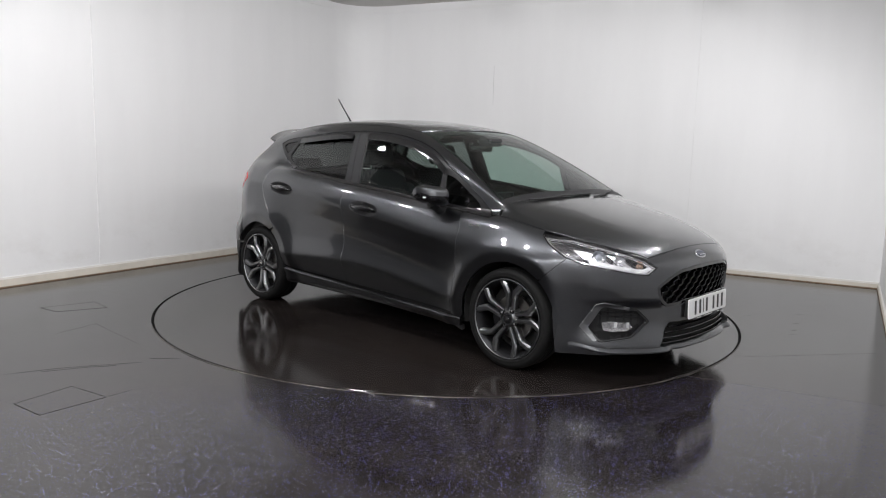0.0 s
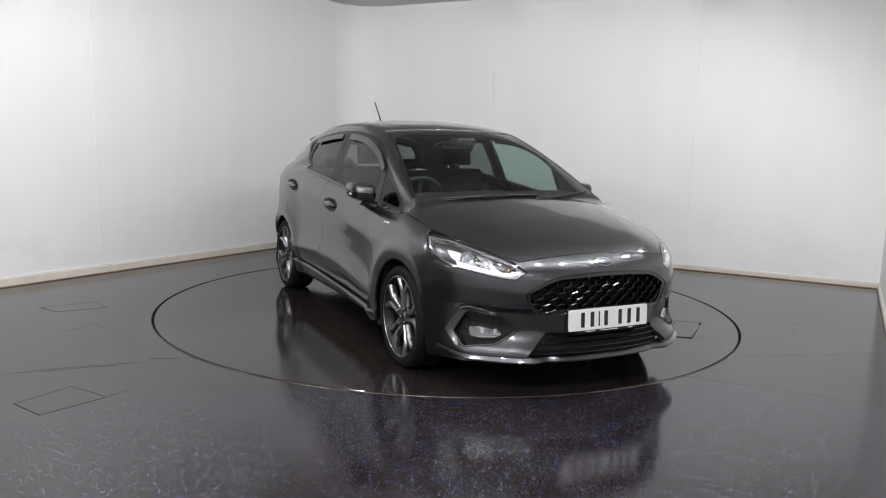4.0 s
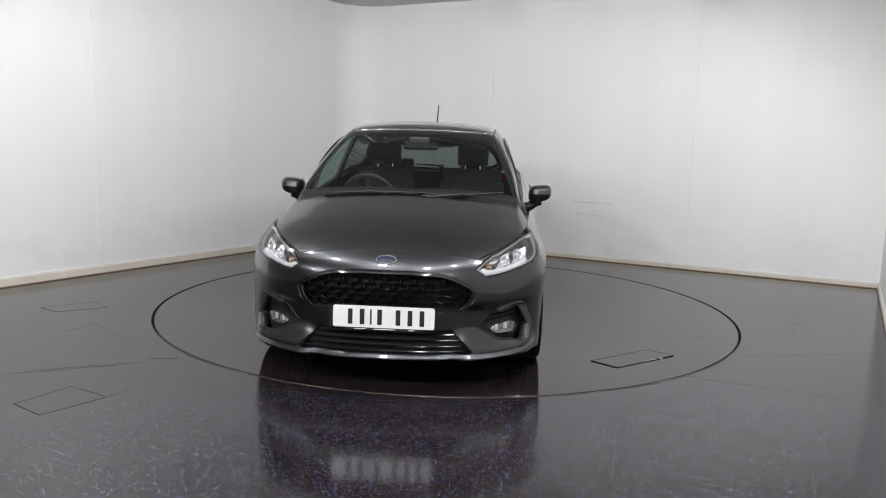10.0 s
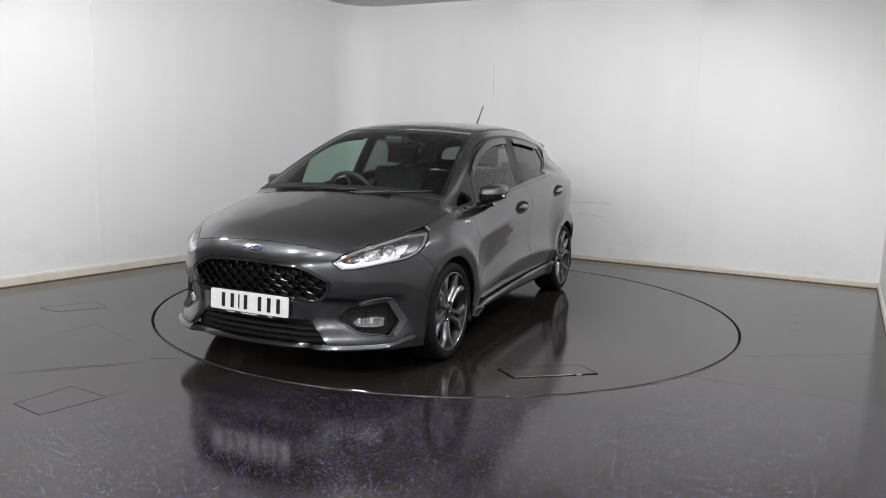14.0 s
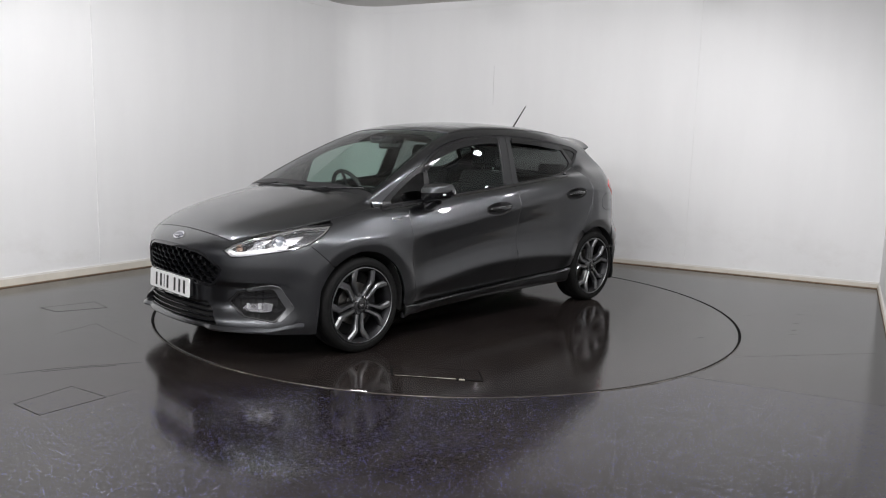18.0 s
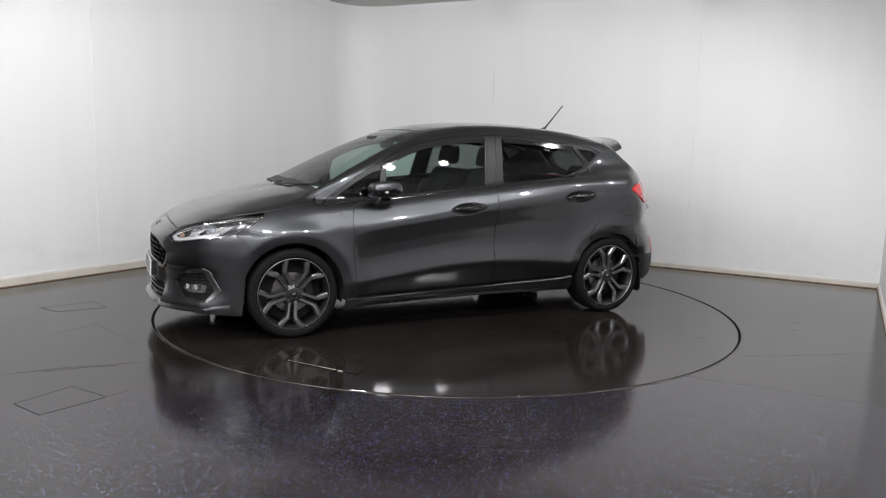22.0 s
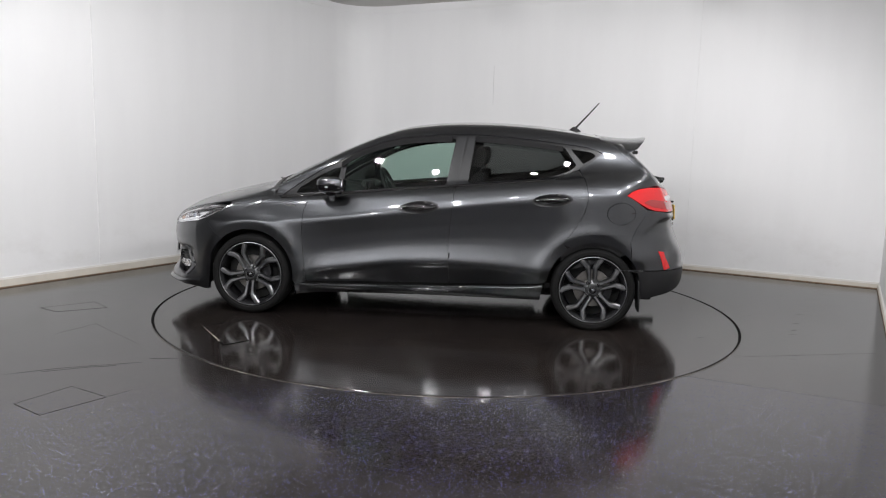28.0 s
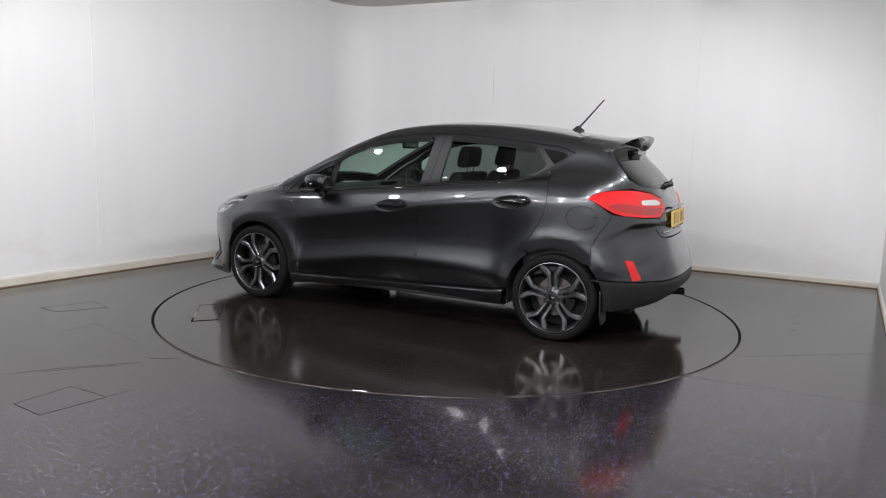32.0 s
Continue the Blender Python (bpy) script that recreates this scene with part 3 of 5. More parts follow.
def curve2(pts, n=24):
    """A smooth open line through points (Catmull-Rom)."""
    p = np.asarray(pts, float)
    p = np.vstack([2 * p[0] - p[1], p, 2 * p[-1] - p[-2]])
    out = []
    segs = len(p) - 3
    per = max(2, n // segs)
    for i in range(segs):
        a, b, c, d = p[i:i + 4]
        for k in range(per):
            u = k / per
            out.append(0.5 * (2 * b + (c - a) * u + (2 * a - 5 * b + 4 * c - d) * u * u + (3 * b - a - 3 * c + d) * u ** 3))
    out.append(p[-2])
    return np.array(out)


def shrink(loop, gap):
    """Move an outline inwards by gap."""
    p = np.asarray(loop)
    area = 0.5 * np.sum(p[:, 0] * np.roll(p[:, 1], -1) - np.roll(p[:, 0], -1) * p[:, 1])
    s = 1 if area > 0 else -1
    t = np.roll(p, -1, 0) - np.roll(p, 1, 0)
    t /= np.maximum(np.linalg.norm(t, axis=1, keepdims=True), 1e-9)
    return p + s * gap * np.stack([-t[:, 1], t[:, 0]], 1)


def inside_poly(q, loop):
    x, y = q[:, 0], q[:, 1]
    r = np.zeros(len(q), bool)
    a = loop[-1]
    for b in loop:
        if a[1] != b[1]:
            c = ((a[1] > y) != (b[1] > y)) & (x < (b[0] - a[0]) * (y - a[1]) / (b[1] - a[1]) + a[0])
            r ^= c
        a = b
    return r


def sheet(mode, loop, holes=(), res=0.03, gap=0.002):
    """Fill an outline of a projection with an even net of triangles."""
    loops = [shrink(dense(loop, res * 0.7), gap)] + [shrink(dense(h, res * 0.7), -gap) for h in holes]
    verts, edges = [], []
    for lp in loops:
        s = len(verts)
        verts += [tuple(p) for p in lp]
        edges += [(s + i, s + (i + 1) % len(lp)) for i in range(len(lp))]
    b = np.array(verts)
    lo, hi = b.min(0), b.max(0)
    gx, gy = np.meshgrid(np.arange(lo[0] + res / 2, hi[0], res), np.arange(lo[1] + res / 2, hi[1], res))
    g = np.stack([gx.ravel(), gy.ravel()], 1)
    keep = inside_poly(g, loops[0])
    for h in loops[1:]:
        keep &= ~inside_poly(g, h)
    g = g[keep]
    if len(g):
        dmin = np.full(len(g), 9.0)
        for i in range(0, len(b), 200):
            dmin = np.minimum(dmin, np.sqrt(((g[:, None] - b[None, i:i + 200]) ** 2).sum(2)).min(1))
        g = g[dmin > res * 0.45]
    out = delaunay_2d_cdt([Vector(v) for v in verts] + [Vector(p) for p in g], edges, [], 0, 1e-5)
    vs = np.array([tuple(v) for v in out[0]])
    tris = np.array([f for f in out[2] if len(f) == 3])
    cen = vs[tris].mean(1)
    keep = inside_poly(cen, loops[0])
    for h in loops[1:]:
        keep &= ~inside_poly(cen, h)
    return vs, [list(map(int, t)) for t in tris[keep]]


def panel(name, mode, loop, material, parent, side=1, holes=(), res=0.03, gap=0.0022, off=0.0, depth=0.018, label="", shape=None):
    """A piece of the body's skin: an outline in a projection, laid on the form, with its edge turned in."""
    q, tris = sheet(mode, loop, holes, res, gap)
    p = lift(mode, q)
    nrm = field_normal(p)
    if shape is not None:
        off = off + shape(q, p)
        off = np.asarray(off)[:, None]
    p = p + nrm * off
    if shape is not None:
        # shade by the pressed shape, not by the plain form
        tr = np.array(tris)
        fn = np.cross(p[tr[:, 1]] - p[tr[:, 0]], p[tr[:, 2]] - p[tr[:, 0]])
        fn *= np.sign((fn * nrm[tr[:, 0]]).sum(1))[:, None]
        acc = np.zeros_like(p)
        for k in range(3):
            np.add.at(acc, tr[:, k], fn)
        nrm = acc / np.maximum(np.linalg.norm(acc, axis=1, keepdims=True), 1e-12)
    if side < 0:
        p, nrm = p * [1, -1, 1], nrm * [1, -1, 1]
    faces, loops_n = [], []
    count = {}
    for t in tris:
        a, b, c = (p[i] for i in t)
        fl = np.dot(np.cross(b - a, c - a), nrm[t[0]]) < 0
        t = list(t)[::-1] if fl else list(t)
        faces.append(t)
        loops_n += [nrm[i] for i in t]
        for i, j in zip(t, t[1:] + t[:1]):
            count[(i, j)] = count.get((i, j), 0) + 1
    verts = [tuple(v) for v in p]
    if depth:
        rim = [e for e in count if (e[1], e[0]) not in count]
        low = {}
        for i, j in rim:
            for v in (i, j):
                if v not in low:
                    low[v] = len(verts)
                    verts.append(tuple(p[v] - nrm[v] * depth))
        for i, j in rim:
            faces.append([j, i, low[i], low[j]])
            fn = np.cross(p[j] - p[i], nrm[i])
            fn = fn / max(np.linalg.norm(fn), 1e-9)
            soft_i = fn * 0.75 + nrm[i] * 0.66
            soft_j = fn * 0.75 + nrm[j] * 0.66
            loops_n += [soft_j, soft_i, fn, fn]
    me = bpy.data.meshes.new(name)
    me.from_pydata(verts, [], faces)
    me.materials.append(material)
    me.polygons.foreach_set("use_smooth", [True] * len(faces))
    me.normals_split_custom_set([tuple(v) for v in loops_n])
    ob = new(name, me)
    ob.parent = parent
    if label:
        tagged(ob, label)
    return ob


def mirror3(pts):
    return np.asarray(pts) * [1, -1, 1]


car = thing("car", "dark grey metallic five-door hatchback on the turntable", "car")

def arch(ax, a0, a1, r=0.326, n=26):
    """Wheel-arch edge in side view, from angle a0 to a1 (degrees, 0 forwards)."""
    return [(ax + r * math.cos(radians(a)), HUB_Z + r * math.sin(radians(a))) for a in np.linspace(a0, a1, n)]


def sym(half, axis=0):
    """Close a half outline by its mirror image; its first and last points lie on the middle line."""
    half = np.asarray(half, float)
    m = half.copy()
    m[:, axis] *= -1
    return np.vstack([half, m[::-1][1:-1]])


# feature lines in side view (x, z)
belt_at = lambda x: (x, float(BELT(x)) - 0.006)
DLO_TOP = [tuple(p) for p in curve2([(1.035, 0.878), (0.93, 0.955), (0.80, 1.040), (0.70, 1.098), (0.62, 1.138), (0.482, 1.224), (0.32, 1.288), (0.154, 1.327), (-0.012, 1.348), (-0.18, 1.357), (-0.384, 1.358), (-0.59, 1.348), (-0.795, 1.330), (-1.04, 1.304), (-1.20, 1.282), (-1.285, 1.246)], 45)]
DLO_LOW = [belt_at(x) for x in np.linspace(1.035, -0.80, 24)] + [(-0.92, 1.054), (-1.01, 1.080), (-1.12, 1.128), (-1.21, 1.184), (-1.285, 1.246)]
DOOR_F = [(0.811, 0.872), (0.838, 0.82), (0.850, 0.77), (0.850, 0.55), (0.836, 0.40), (0.822, 0.262)]
DOOR_M = [(-0.249, 0.984), (-0.238, 0.88), (-0.226, 0.76), (-0.214, 0.59), (-0.218, 0.45), (-0.226, 0.285)]
DOOR_R = [(-1.122, 1.128), (-1.160, 1.06), (-1.178, 0.98), (-1.180, 0.92), (-1.160, 0.835), (-1.105, 0.731), (-1.02, 0.615)]
door_front = [belt_at(x) for x in np.linspace(0.811, -0.249, 20)] + DOOR_M[1:] + [(0.3, 0.272)] + DOOR_F[:0:-1]
door_rear = [belt_at(x) for x in np.linspace(-0.249, -0.80, 12)] + [(-0.92, 1.054), (-1.01, 1.080)] + DOOR_R + arch(AXLE_R, 56, 5, 0.326, 12) + [(-0.900, 0.329), (-0.80, 0.310), (-0.60, 0.300)] + DOOR_M[:0:-1]

WING_CUT = [(1.605, 0.688), (1.579, 0.6624), (1.553, 0.6368), (1.527, 0.6112), (1.501, 0.5856)]
# lamp outlines on the form
head_low = lift("side", [(1.42, 0.800), (1.487, 0.752), (1.600, 0.694), (1.689, 0.664)])
head_in = lift("front", [(0.702, 0.648), (0.630, 0.630), (0.560, 0.617), (0.512, 0.614), (0.456, 0.655), (0.500, 0.700), (0.540, 0.726)])
head_top = lift("top", [(1.715, 0.632), (1.582, 0.696)])
HEAD3 = np.vstack([head_low, head_in, head_top])
tail_front = lift("side", [(-1.66, 0.856), (-1.60, 0.876), (-1.53, 0.916), (-1.445, 0.966), (-1.48, 0.992), (-1.53, 1.010), (-1.60, 1.020)])
tail_in = lift("tail", [(radians(37), 1.018), (radians(28), 0.996), (radians(20), 0.960), (radians(18.5), 0.888), (radians(25), 0.838), (radians(36), 0.846)])
TAIL3 = np.vstack([tail_front, tail_in])

BON_FRONT = lift("front", [(0.0, 0.735), (0.147, 0.732), (0.29, 0.724), (0.40, 0.713), (0.475, 0.700)])
bon_side = lift("top", [(1.815, 0.566), (1.715, 0.634), (1.582, 0.698), (1.42, 0.735), (1.30, 0.742), (1.18, 0.745), (1.10, 0.742)])
bon_half = np.vstack([flat("top", BON_FRONT), flat("top", bon_side), curve2([(1.085, 0.70), (1.125, 0.45), (1.165, 0.0)], 10)])
bonnet_loop = sym(bon_half, 1)

ws_top = flat("front", lift("top", [(0.226, 0.516), (0.252, 0.38), (0.266, 0.2), (0.273, 0.0)]))
WS_EDGE = [(0.688, 0.945), (0.672, 1.00), (0.642, 1.08), (0.606, 1.17), (0.567, 1.255), (0.538, 1.315), tuple(ws_top[0])]
ws3 = lift("front", WS_EDGE)
ROOF_EDGE = [(0.214, 0.520), (0.0, 0.528), (-0.3, 0.530), (-0.7, 0.522), (-1.1, 0.490), (-1.27, 0.470)]
roof3 = lift("top", ROOF_EDGE)
hatch_edge = lift("tail", [(radians(a), z) for a, z in ((55, 1.355), (49.5, 1.308), (46.6, 1.235), (43, 1.146), (40.6, 1.075), (39, 1.032))])

# ---- skin panels, both sides ----
FUEL_C, FUEL_R = (-1.414, 0.838), 0.076
fuel_loop = [(FUEL_C[0] + FUEL_R * 1.30 * math.cos(a), FUEL_C[1] + FUEL_R * math.sin(a)) for a in np.linspace(0, 2 * math.pi, 28, endpoint=False)]


def oval(cx, cz, a, b, tilt=0.0, n=28, power=1.0):
    out = []
    for t in np.linspace(0, 2 * math.pi, n, endpoint=False):
        u, v = a * math.copysign(abs(math.cos(t)) ** power, math.cos(t)), b * math.copysign(abs(math.sin(t)) ** power, math.sin(t))
        out.append((cx + u * math.cos(tilt) - v * math.sin(tilt), cz + u * math.sin(tilt) + v * math.cos(tilt)))
    return out


def cup_loop(cx, cz):
    return oval(cx, cz, 0.140, 0.043, -0.10)


def handle(door, cx, cz, s):
    def hollow(q, p):
        u = ((q[:, 0] - cx) / 0.142) ** 2 + ((q[:, 1] - cz) / 0.044) ** 2
        return -0.004 - 0.030 * np.maximum(1 - u, 0)

    panel("handle_cup", "side", cup_loop(cx, cz), BLACK, door, s, res=0.012, gap=-0.001, depth=0.01, shape=hollow, label="recessed black handle cup")

    def bulge(q, p):
        u = ((q[:, 0] - cx) / 0.130) ** 2 + ((q[:, 1] - cz - 0.004) / 0.021) ** 2
        return 0.024 * np.sqrt(np.maximum(1 - u * 0.95, 0)) - 0.004

    h = panel("handle", "side", oval(cx, cz + 0.004, 0.128, 0.0185, -0.10), GLOSS, door, s, res=0.008, off=0.0, depth=0.012, shape=bulge, label="gloss dark pull handle with a lamp glint modelled on it")
    # Chrome sliver stands in for the ceiling lamps mirrored along the handle
    panel("handle_glint", "side", oval(cx + 0.004, cz + 0.008, 0.112, 0.0028, -0.10), CHROME, h, s, res=0.01, off=0.0215, depth=0.006)


def body_side(s):
    fd = panel("front_door", "side", rounded(door_front, 0.02), PAINT, car, s, res=0.017, holes=[cup_loop(0.0, 0.832)])
    rd = panel("rear_door", "side", rounded(door_rear, 0.02), PAINT, car, s, res=0.017, holes=[cup_loop(-0.935, 0.915)])
    handle(fd, 0.0, 0.832, s)
    handle(rd, -0.935, 0.915, s)
    wing = flat("roll", lift("side", [(1.475, 0.56)] + arch(AXLE_F, 51, 186, 0.326) + [(0.905, 0.24)] + DOOR_F[::-1] + [(0.86, 0.880), (1.04, 0.868), (1.085, 0.885)]))
    wing = np.vstack([wing, flat("roll", bon_side[:2:-1]), flat("roll", head_low[:3]), flat("roll", lift("side", WING_CUT))])
    panel("front_wing", "roll", wing, PAINT, car, s, res=0.018, gap=0.0016)
    q = [(-1.285, 1.25), (-1.21, 1.188), (-1.124, 1.132)] + DOOR_R[1:] + arch(AXLE_R, 60, 142, 0.326)
    q3 = np.vstack([lift("side", q + [(-1.486, 0.640), (-1.505, 0.690), (-1.524, 0.736), (-1.555, 0.782), (-1.580, 0.818), (-1.592, 0.866)]), tail_front[2:], hatch_edge[::-1], roof3[4:6][::-1], lift("side", DLO_TOP[-10:-1])])
    fl = flat("roll", lift("side", fuel_loop))
    rq = panel("rear_quarter", "roll", flat("roll", q3), PAINT, car, s, res=0.018, gap=0.0014, holes=[fl] if s > 0 else [])
    if s > 0:
        ff = panel("fuel_flap", "side", fuel_loop, PAINT, rq, s, res=0.02, label="round body-coloured fuel flap")
        panel("latch", "side", oval(FUEL_C[0] - 0.084, FUEL_C[1] + 0.006, 0.018, 0.008), SATIN, ff, s, res=0.01, off=0.003, depth=0.006)
    rail = np.vstack([lift("side", DLO_TOP[:-9]), roof3[:5][::-1], ws3[::-1], lift("side", [(1.075, 0.880)])])
    panel("roof_rail", "roll", flat("roll", rail), PAINT, car, s, res=0.02)

    # glazing: a black surround with the panes let in
    def pane(pts):
        return rounded(pts, 0.012)
    top = lambda x0, x1, d: [(x, float(np.interp(-x, [-p[0] for p in DLO_TOP], [p[1] for p in DLO_TOP])) - d) for x in np.linspace(x0, x1, 16)]
    lowl = lambda x0, x1, d: [(x, float(np.interp(-x, [-p[0] for p in DLO_LOW], [p[1] for p in DLO_LOW])) + d) for x in np.linspace(x0, x1, 12)]
    front_tri = [(0.93, 0.900)] + [(0.64, 0.925), (0.605, 1.095)] + top(0.62, 0.93, 0.036)[2:-1]
    front_win = lowl(0.585, -0.175, 0.020) + [(-0.228, 1.322)] + top(-0.225, 0.56, 0.036)[1:]
    rear_win = lowl(-0.335, -1.06, 0.022) + [(-1.10, 1.160), (-1.015, 1.278)] + top(-1.0, -0.375, 0.030)
    quarter = lowl(-1.150, -1.235, 0.026) + top(-1.215, -1.062, 0.030)
    panes = [("quarter_glass", front_tri, QUARTERGLASS), ("side_window", front_win, GLASS), ("side_window", rear_win, DARKGLASS), ("quarter_glass", quarter, QUARTERGLASS)]
    dlo = DLO_LOW + DLO_TOP[::-1][1:-1]
    sur = panel("window_surround", "side", dlo, SATIN, car, s, holes=[pane(p[1]) for p in panes], res=0.022, off=-0.004, depth=0.016, label="satin black window frames and centre pillar")
    for name, pts, mat in panes:
        g = panel(name, "side", pane(pts), mat, sur, s, res=0.03, off=-0.010, depth=0, gap=-0.004, label="dark privacy glass" if mat is not GLASS else "lightly green tinted glass")
        g.visible_shadow = False
    # centre pillar covers and belt strip
    panel("pillar_cover", "side", [(-0.187, 0.990), (-0.252, 0.993), (-0.312, 1.345), (-0.242, 1.340)], PILLAR, sur, s, res=0.03, off=0.0, depth=0.006)
    panel("pillar_cover", "side", [(-0.262, 0.994), (-0.330, 0.999), (-0.372, 1.345), (-0.322, 1.345)], PILLAR, sur, s, res=0.03, off=0.0, depth=0.006)
    panel("belt_strip", "side", [(p[0], p[1] - 0.002) for p in DLO_LOW[:-3]] + [(p[0], p[1] + 0.010) for p in DLO_LOW[:-3][::-1]], GLOSS, sur, s, res=0.02, gap=0, off=0.004, depth=0.008, label="gloss black belt strip")
    # smoked wind deflectors along the tops of the side windows
    fdz = top(0.60, -0.205, 0.022)
    panel("wind_deflector", "side", fdz + [(x, z - 0.044) for x, z in fdz[::-1]], SMOKE, fd, s, res=0.02, off=0.014, depth=0.008, label="smoked plastic wind deflector")
    rdz = top(-0.375, -1.00, 0.022)
    panel("wind_deflector", "side", rdz + [(x, z - 0.040) for x, z in rdz[::-1]], SMOKE, rd, s, res=0.02, off=0.014, depth=0.008, label="smoked plastic wind deflector")

    # side skirt
    skirt = [(0.905, 0.190), (0.905, 0.244), (0.822, 0.256), (0.3, 0.266), (-0.226, 0.280), (-0.60, 0.293), (-0.80, 0.303), (-0.895, 0.322), (-0.880, 0.215)]

    def skirt_shape(q, p):
        u = np.clip((q[:, 1] - 0.19) / 0.09, 0, 1)
        ends = 1 - fade(q[:, 0], 0.80, 0.90)
        return 0.006 + (0.024 + 0.014 * np.exp(-((u - 0.55) / 0.30) ** 2)) * ends

    panel("side_skirt", "side", rounded(skirt, 0.012), PAINT, car, s, res=0.018, depth=0.03, shape=skirt_shape, label="body-coloured side skirt")
    panel("skirt_lip", "side", [(0.90, 0.158), (0.90, 0.189), (-0.876, 0.213), (-0.87, 0.178)], BLACK, car, s, res=0.03, off=-0.02, depth=0.03)
    panel("side_badge", "side", [(0.990, 0.803), (0.990, 0.816), (0.915, 0.816), (0.915, 0.803)], CHROME, car, s, res=0.02, off=0.002, depth=0.004, label="small chrome wing badge")
    panel("rear_lining", "side", [(-1.00, 0.40), (-1.52, 0.55), (-1.56, 0.99), (-1.25, 1.06), (-1.08, 1.02)], CABIN, car, s, res=0.06, off=-0.07, depth=0)
    # inner skin that closes the shut lines from behind
    inner = [(1.45, 0.72), (1.47, 0.56)] + arch(AXLE_F, 50, 178, 0.332) + [(0.86, 0.21), (-0.86, 0.23)] + arch(AXLE_R, 12, 142, 0.332) + [(-1.50, 0.70), (-1.50, 0.93), (-1.12, 0.98), (-0.5, 0.975), (0.2, 0.90), (0.8, 0.84), (1.2, 0.80)]
    panel("inner_panel", "side", inner, LINER, car, s, res=0.05, off=-0.024, depth=0)


EDGEM = plain("satin_grey_edge", (0.125, 0.127, 0.132), 0.34, 0.9, vary=0.06, coat=0.25)
FRAMEG = plain("gloss_dark_grey_trim", (0.035, 0.036, 0.038), 0.14, 0.4, vary=0.06, coat=1.0)
PILLAR = plain("satin_pillar_film", (0.016, 0.0165, 0.018), 0.42, vary=0.08, spec=0.3)
SMOKE = plain("smoked_acrylic", (0.008, 0.008, 0.009), 0.10, vary=0.05, coat=0.4)
for s in (1, -1):
    body_side(s)
panel("bonnet", "top", bonnet_loop, PAINT, car, res=0.026, label="smooth grey bonnet")
panel("bonnet_inner", "top", bonnet_loop, LINER, car, res=0.06, off=-0.03, depth=0, gap=-0.012)
roof_half = np.vstack([[(0.262, 0.0), (0.255, 0.2), (0.243, 0.38)], ROOF_EDGE, [(-1.30, 0.3), (-1.305, 0.0)]])
roof = panel("roof", "top", sym(roof_half, 1), PAINT, car, res=0.03)
panel("headlining", "top", sym(roof_half * [0.97, 1.05], 1), CABIN, car, res=0.05, off=-0.04, depth=0)
for s in (1, -1):
    line = [(x, y) for x, y in ROOF_EDGE]
    panel("roof_channel", "top", [(x, s * (y - 0.002)) for x, y in line] + [(x, s * (y + 0.010)) for x, y in line[::-1]], SATIN, roof, res=0.03, gap=0, off=0.0015, depth=0.004, label="black roof channel strip")
ws_half = np.vstack([[(0.0, 0.962), (0.3, 0.960), (0.55, 0.951)], WS_EDGE, ws_top[1:]])
ws = panel("windscreen", "front", sym(ws_half), GLASS, car, res=0.03, off=-0.003, depth=0, label="tinted green windscreen")
ws.visible_shadow = False
wi = np.vstack([[(0.0, 0.985), (0.3, 0.983), (0.55, 0.975), (0.660, 0.965)], [(y - 0.022, z) for y, z in WS_EDGE[1:-1]], ws_top[1:] - [0, 0.022]])
panel("screen_border", "front", sym(ws_half), GLOSS, ws, holes=[sym(wi)], res=0.02, off=-0.006, depth=0, gap=0.0, label="black printed border of the windscreen")

# ---- front end ----
b3 = np.vstack([BON_FRONT, bon_side[:1] * [1, 1, 1], head_in[5:3:-1], head_in[3::-1], head_low[::-1][:2], lift("side", WING_CUT + [(1.475, 0.560)] + arch(AXLE_F, 49, 20, 0.326, 10) + [(1.560, 0.30), (1.575, 0.165)])])
low = [(radians(a), z) for a, z in ((48, 0.165), (42, 0.178), (35, 0.188), (25, 0.194), (12, 0.196), (0, 0.197))]
front_loop = sym(np.vstack([flat("nose", b3), low]))
GRILLE = [(0.0, 0.648), (0.142, 0.645), (0.285, 0.636), (0.357, 0.615), (0.431, 0.577), (0.470, 0.546), (0.455, 0.495), (0.430, 0.458), (0.394, 0.433), (0.296, 0.436), (0.253, 0.446), (0.0, 0.450)]
LOWER = [(0.0, 0.345), (0.349, 0.341), (0.455, 0.222), (0.30, 0.214), (0.0, 0.212)]
FOG = [(0.757, 0.330), (0.716, 0.438), (0.688, 0.448), (0.545, 0.416), (0.480, 0.350), (0.585, 0.274), (0.712, 0.248)]


def nose_loop(yz, both=True):
    q = flat("nose", lift("front", yz))
    return sym(q) if both else q


grille_loop, lower_loop = nose_loop(GRILLE), nose_loop(LOWER)
fog_loop = nose_loop(FOG, False)


def bumper_shape(q, p):
    y, z = np.abs(p[:, 1]), p[:, 2]
    # an overhanging brow over the fog lamps, and a sloping blade that comes forward again below them
    tuck = -0.026 * (1 - fade(z, 0.440, 0.470)) * fade(y, 0.28, 0.40) * (1 - fade(y, 0.66, 0.78))
    shelf = 0.054 * (1 - fade(z, 0.215, 0.350)) * fade(y, 0.33, 0.43) * (1 - fade(y, 0.68, 0.80))
    return tuck + shelf


bumper = panel("front_bumper", "nose", front_loop, PAINT, car, holes=[rounded(grille_loop, 0.012), rounded(lower_loop, 0.01), rounded(fog_loop, 0.012), rounded(fog_loop * [-1, 1], 0.012)], res=0.016, depth=0.03, gap=0.0014, shape=bumper_shape)
